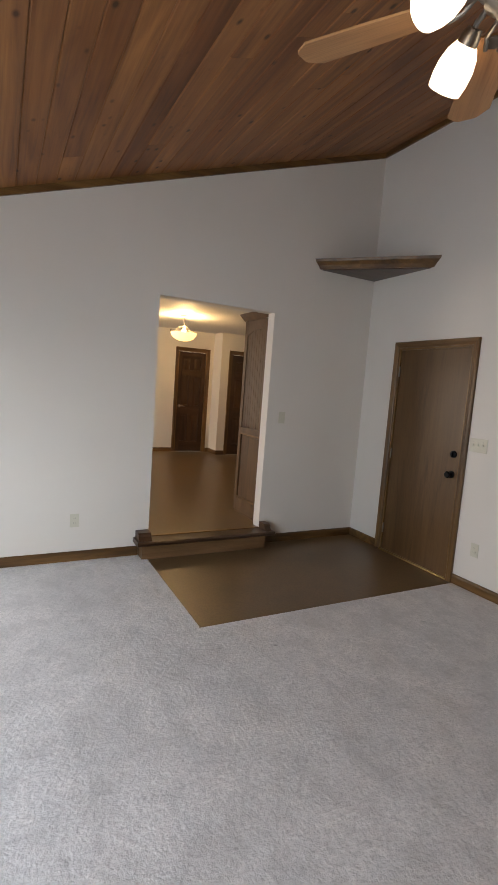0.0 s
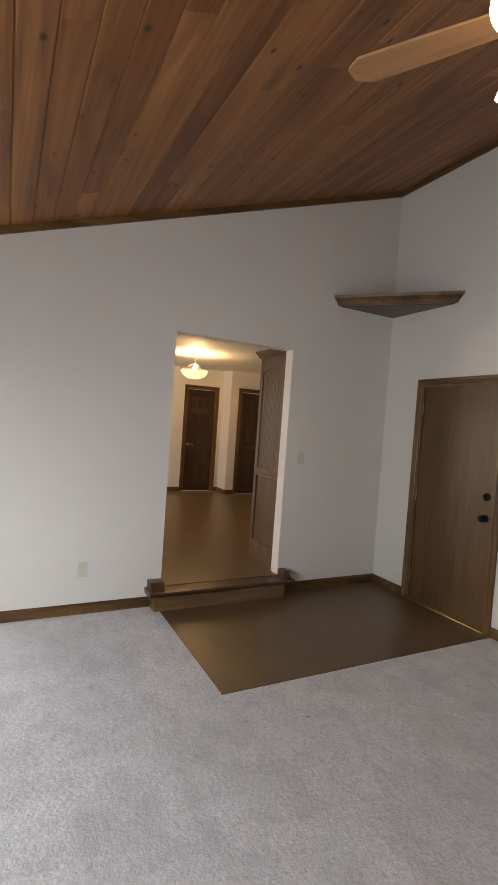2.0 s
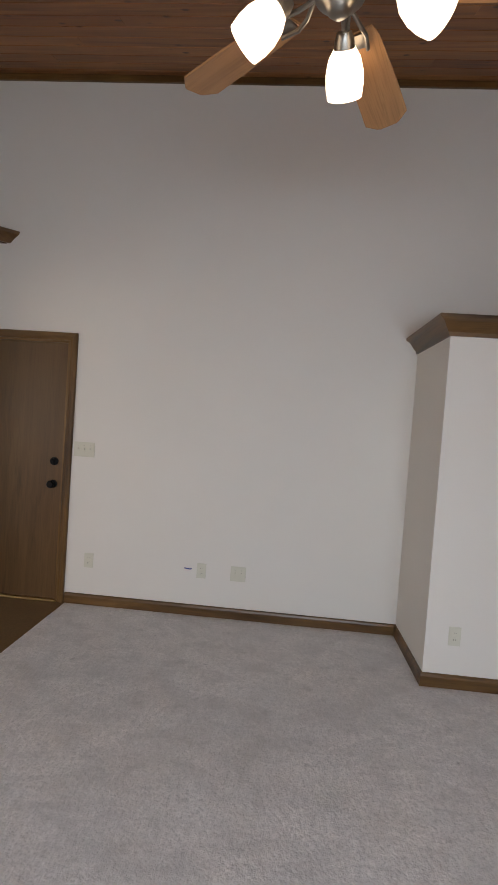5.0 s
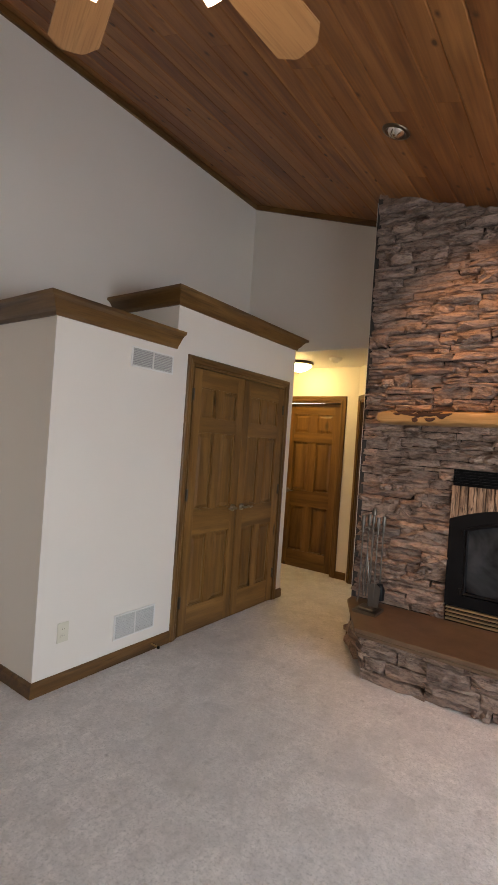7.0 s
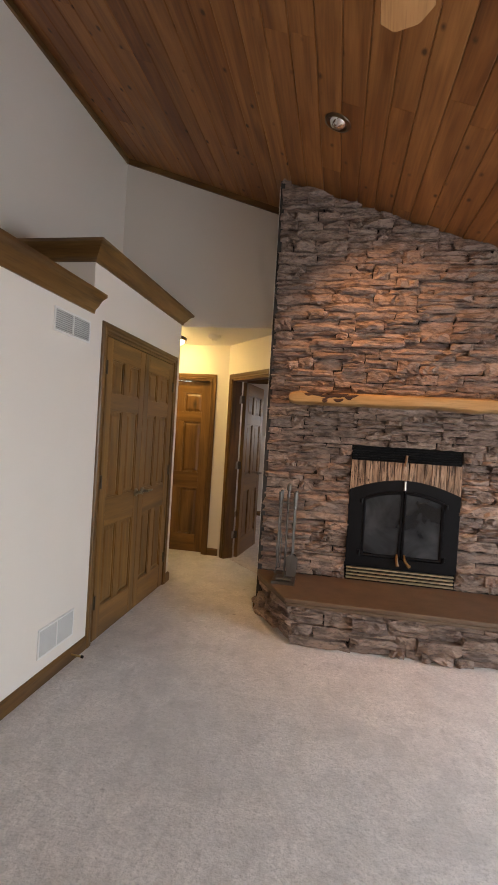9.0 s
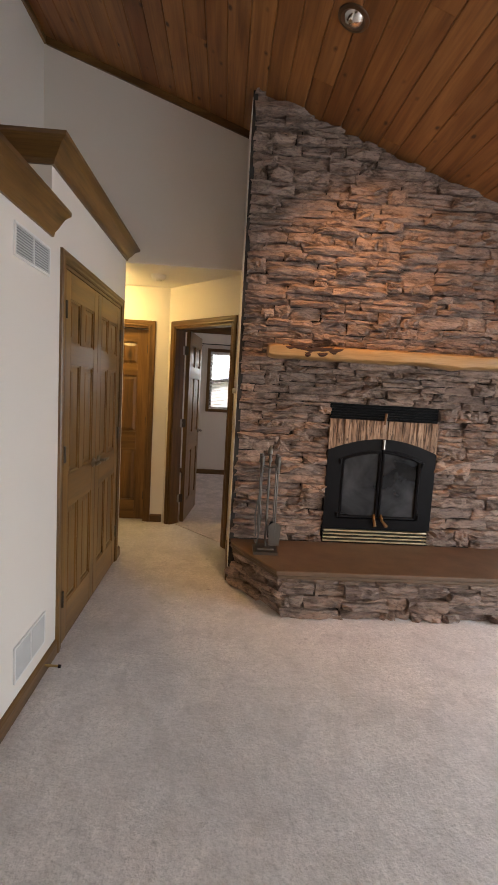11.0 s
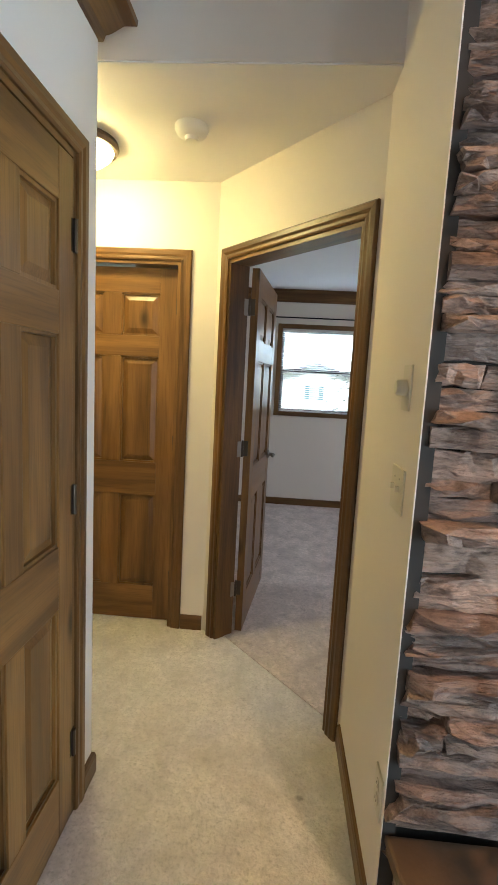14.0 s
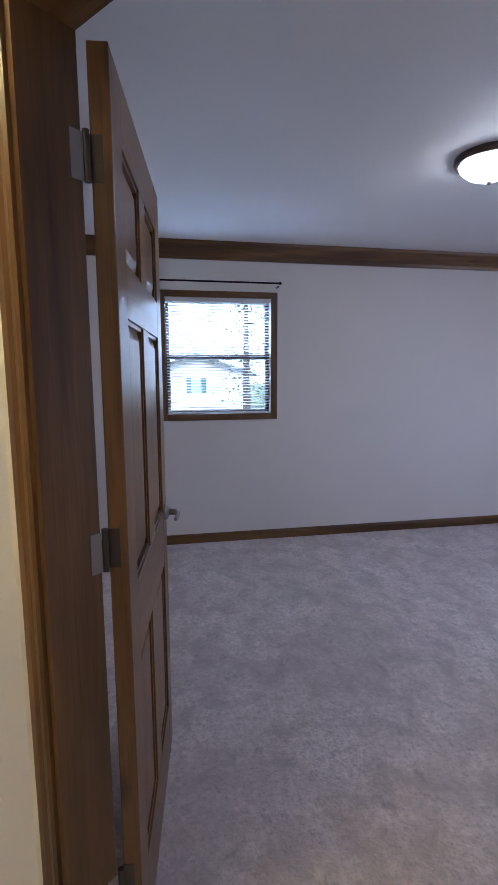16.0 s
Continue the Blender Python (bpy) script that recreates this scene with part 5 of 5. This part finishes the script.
# ---- bedroom window ----
def window():
    w = thing("window_1", "double-hung window with dark wooden casing and white blinds half open", "window", kind="structure")
    part("side_casing", box(-1.495, WX0, YW, YW + 0.018, WZ0 - 0.05, WZ1 + 0.05, 0.004), trim_wood(2), w)
    part("side_casing", box(WX1, -0.525, YW, YW + 0.018, WZ0 - 0.05, WZ1 + 0.05, 0.004), trim_wood(2), w)
    part("head_casing", box(WX0, WX1, YW, YW + 0.018, WZ1, WZ1 + 0.05, 0.004), trim_wood(0), w)
    part("sill", box(WX0, WX1, YW - 0.03, YW + 0.024, WZ0 - 0.05, WZ0, 0.004), trim_wood(0), w)
    dk = plain("window_frame_brown", (0.06, 0.045, 0.04), 0.45, 0.0, 0.3)
    for z0, z1, y in ((WZ0, (WZ0 + WZ1) / 2 + 0.018, YW - 0.075), ((WZ0 + WZ1) / 2 - 0.018, WZ1, YW - 0.105)):
        s = part("sash", put(put(put(put(bmesh.new(), WX0, WX0 + 0.035, y, y + 0.028, z0, z1), WX1 - 0.035, WX1, y, y + 0.028, z0, z1), WX0 + 0.035, WX1 - 0.035, y, y + 0.028, z0, z0 + 0.035), WX0 + 0.035, WX1 - 0.035, y, y + 0.028, z1 - 0.035, z1), dk, w)
        g = part("pane", box(WX0 + 0.03, WX1 - 0.03, y + 0.012, y + 0.016, z0 + 0.03, z1 - 0.03), glass("window_glass", (1.0, 1.0, 1.0), 0.0), s)
        g.visible_shadow = False
    b = thing("window_blinds", "white horizontal slat blinds, lowered and open", "blinds")
    part("head_rail", box(WX0 + 0.005, WX1 - 0.005, YW - 0.035, YW + 0.0, WZ1 - 0.035, WZ1 - 0.002, 0.003), WHITE, b)
    n = 38
    for i in range(n):
        z = WZ0 + 0.03 + (WZ1 - WZ0 - 0.075) * i / (n - 1)
        bm = put(bmesh.new(), WX0 + 0.008, WX1 - 0.008, -0.0125, 0.0125, -0.0007, 0.0007, 0, Matrix.Translation((0, YW - 0.018, z)) @ Matrix.Rotation(radians(19), 4, "X"))
        part("slat", bm, WHITE, b)
    part("bottom_rail", box(WX0 + 0.008, WX1 - 0.008, YW - 0.03, YW - 0.006, WZ0 + 0.003, WZ0 + 0.018, 0.003), WHITE, b)
    for x in (WX0 + 0.15, WX1 - 0.15):
        part("ladder_cord", tube([(x, YW - 0.018, WZ0 + 0.01), (x, YW - 0.018, WZ1 - 0.03)], 0.0012, 5), WHITE, b)
    r = thing("curtain_rod", "thin black curtain rod above the window", "curtain rod")
    part("rod", tube([(-1.50, YW + 0.07, 2.155), (-0.42, YW + 0.07, 2.155)], 0.007, 10), BLACK, r)
    for x in (-1.49, -0.43):
        part("bracket", tube([(x, YW, 2.13), (x, YW + 0.04, 2.13), (x, YW + 0.07, 2.13)], 0.006, 8), BLACK, r)
        part("finial", lathe([(0, -0.012), (0.013, -0.004), (0.013, 0.006), (0, 0.014)], 12, None, Matrix.Translation((x + (-0.015 if x < -1 else 0.015), YW + 0.07, 2.155)) @ Matrix.Rotation(radians(90), 4, "Y")), BLACK, r)


window()


# ---- outdoors, seen through the blinds ----
GZ = -0.9
sky_card = bmesh.new()
put(sky_card, -160, 160, -131, -130, -10, 110)
structure("backdrop", sky_card, glow("bright_overcast", (0.66, 0.85, 1.0), 4.5), "bright overcast sky beyond the trees", "backdrop")
ground = bmesh.new()
put(ground, -400, 400, -800, YW - 0.3, GZ - 0.1, GZ)
gm = Mat("lawn", 0.95)
gm.colour(gm.mix(gm.noise(0.6, gm.co, 5), (0.07, 0.11, 0.04), (0.14, 0.17, 0.07)))
structure("ground", ground, gm.m, "pale lawn outside the bedroom window", "ground")


def house():
    h = thing("neighbour_house", "pale house with a low gable roof across the lawn", "house", pose(-2.8, -34, GZ))
    sid = paint("pale_siding", (0.84, 0.85, 0.86))
    roof = plain("grey_shingles", (0.20, 0.21, 0.23), 0.9, 0.0, 0.4)
    part("wall", prism([(-3.4, 0), (3.4, 0), (3.4, 2.5), (0, 3.5), (-3.4, 2.5)], -8, 0, 1), sid, h)
    for s in (-1, 1):
        part("roof", prism([(s * 3.9, 2.24), (s * 3.9, 2.42), (0, 3.72), (0, 3.52)], -8.4, 0.5, 1), roof, h)
    wn_ = part("window", box(-0.3, 0.3, 0.0, 0.06, 1.2, 2.1), plain("house_glass", (0.45, 0.52, 0.55), 0.1, 0.0, 0.1), h)
    for x in (-0.48, 0.48):
        part("shutter", box(x - 0.16, x + 0.16, 0, 0.07, 1.15, 2.15), plain("teal_shutter", (0.10, 0.20, 0.22), 0.7, 0.0, 0.2), wn_)
    part("porch_rail", put(put(bmesh.new(), -2.6, 2.6, 0.6, 0.66, 0.75, 0.82), -2.6, 2.6, 0.6, 0.66, 0.35, 0.42), WHITE, h)


house()


def tree(x, y, height, seed):
    r = random.Random(seed)
    t = thing("tree", "conifer beyond the lawn", "tree", pose(x, y, GZ))
    part("trunk", tube([(0, 0, 0), (0.05, 0, height * 0.5), (0, 0, height)], [0.22, 0.14, 0.02], 8), plain("tree_bark", (0.10, 0.075, 0.055), 0.9, 0.0, 0.5), t)
    bm = bmesh.new()
    for i in range(1400):
        f = r.random() ** 0.7
        z = height * (0.12 + 0.88 * f)
        rad = (1 - f) * height * 0.24 * r.uniform(0.3, 1.1) + 0.1
        a = r.random() * 6.283
        c = Vector((rad * math.cos(a), rad * math.sin(a), z - rad * 0.25))
        d = Vector((math.cos(a + r.uniform(-0.6, 0.6)), math.sin(a), -0.35)) * r.uniform(0.2, 0.45)
        w = Vector((-d.y, d.x, r.uniform(-0.1, 0.1))) * 0.45
        bm.faces.new([bm.verts.new(c - w * 0.5), bm.verts.new(c + d), bm.verts.new(c + w * 0.5)])
    part("crown", bm, plain("needles", (0.09, 0.13, 0.09), 0.8, 0.0, 0.5), t)


tree(-4.9, -27, 9, 1)
tree(2.6, -45, 12, 2)
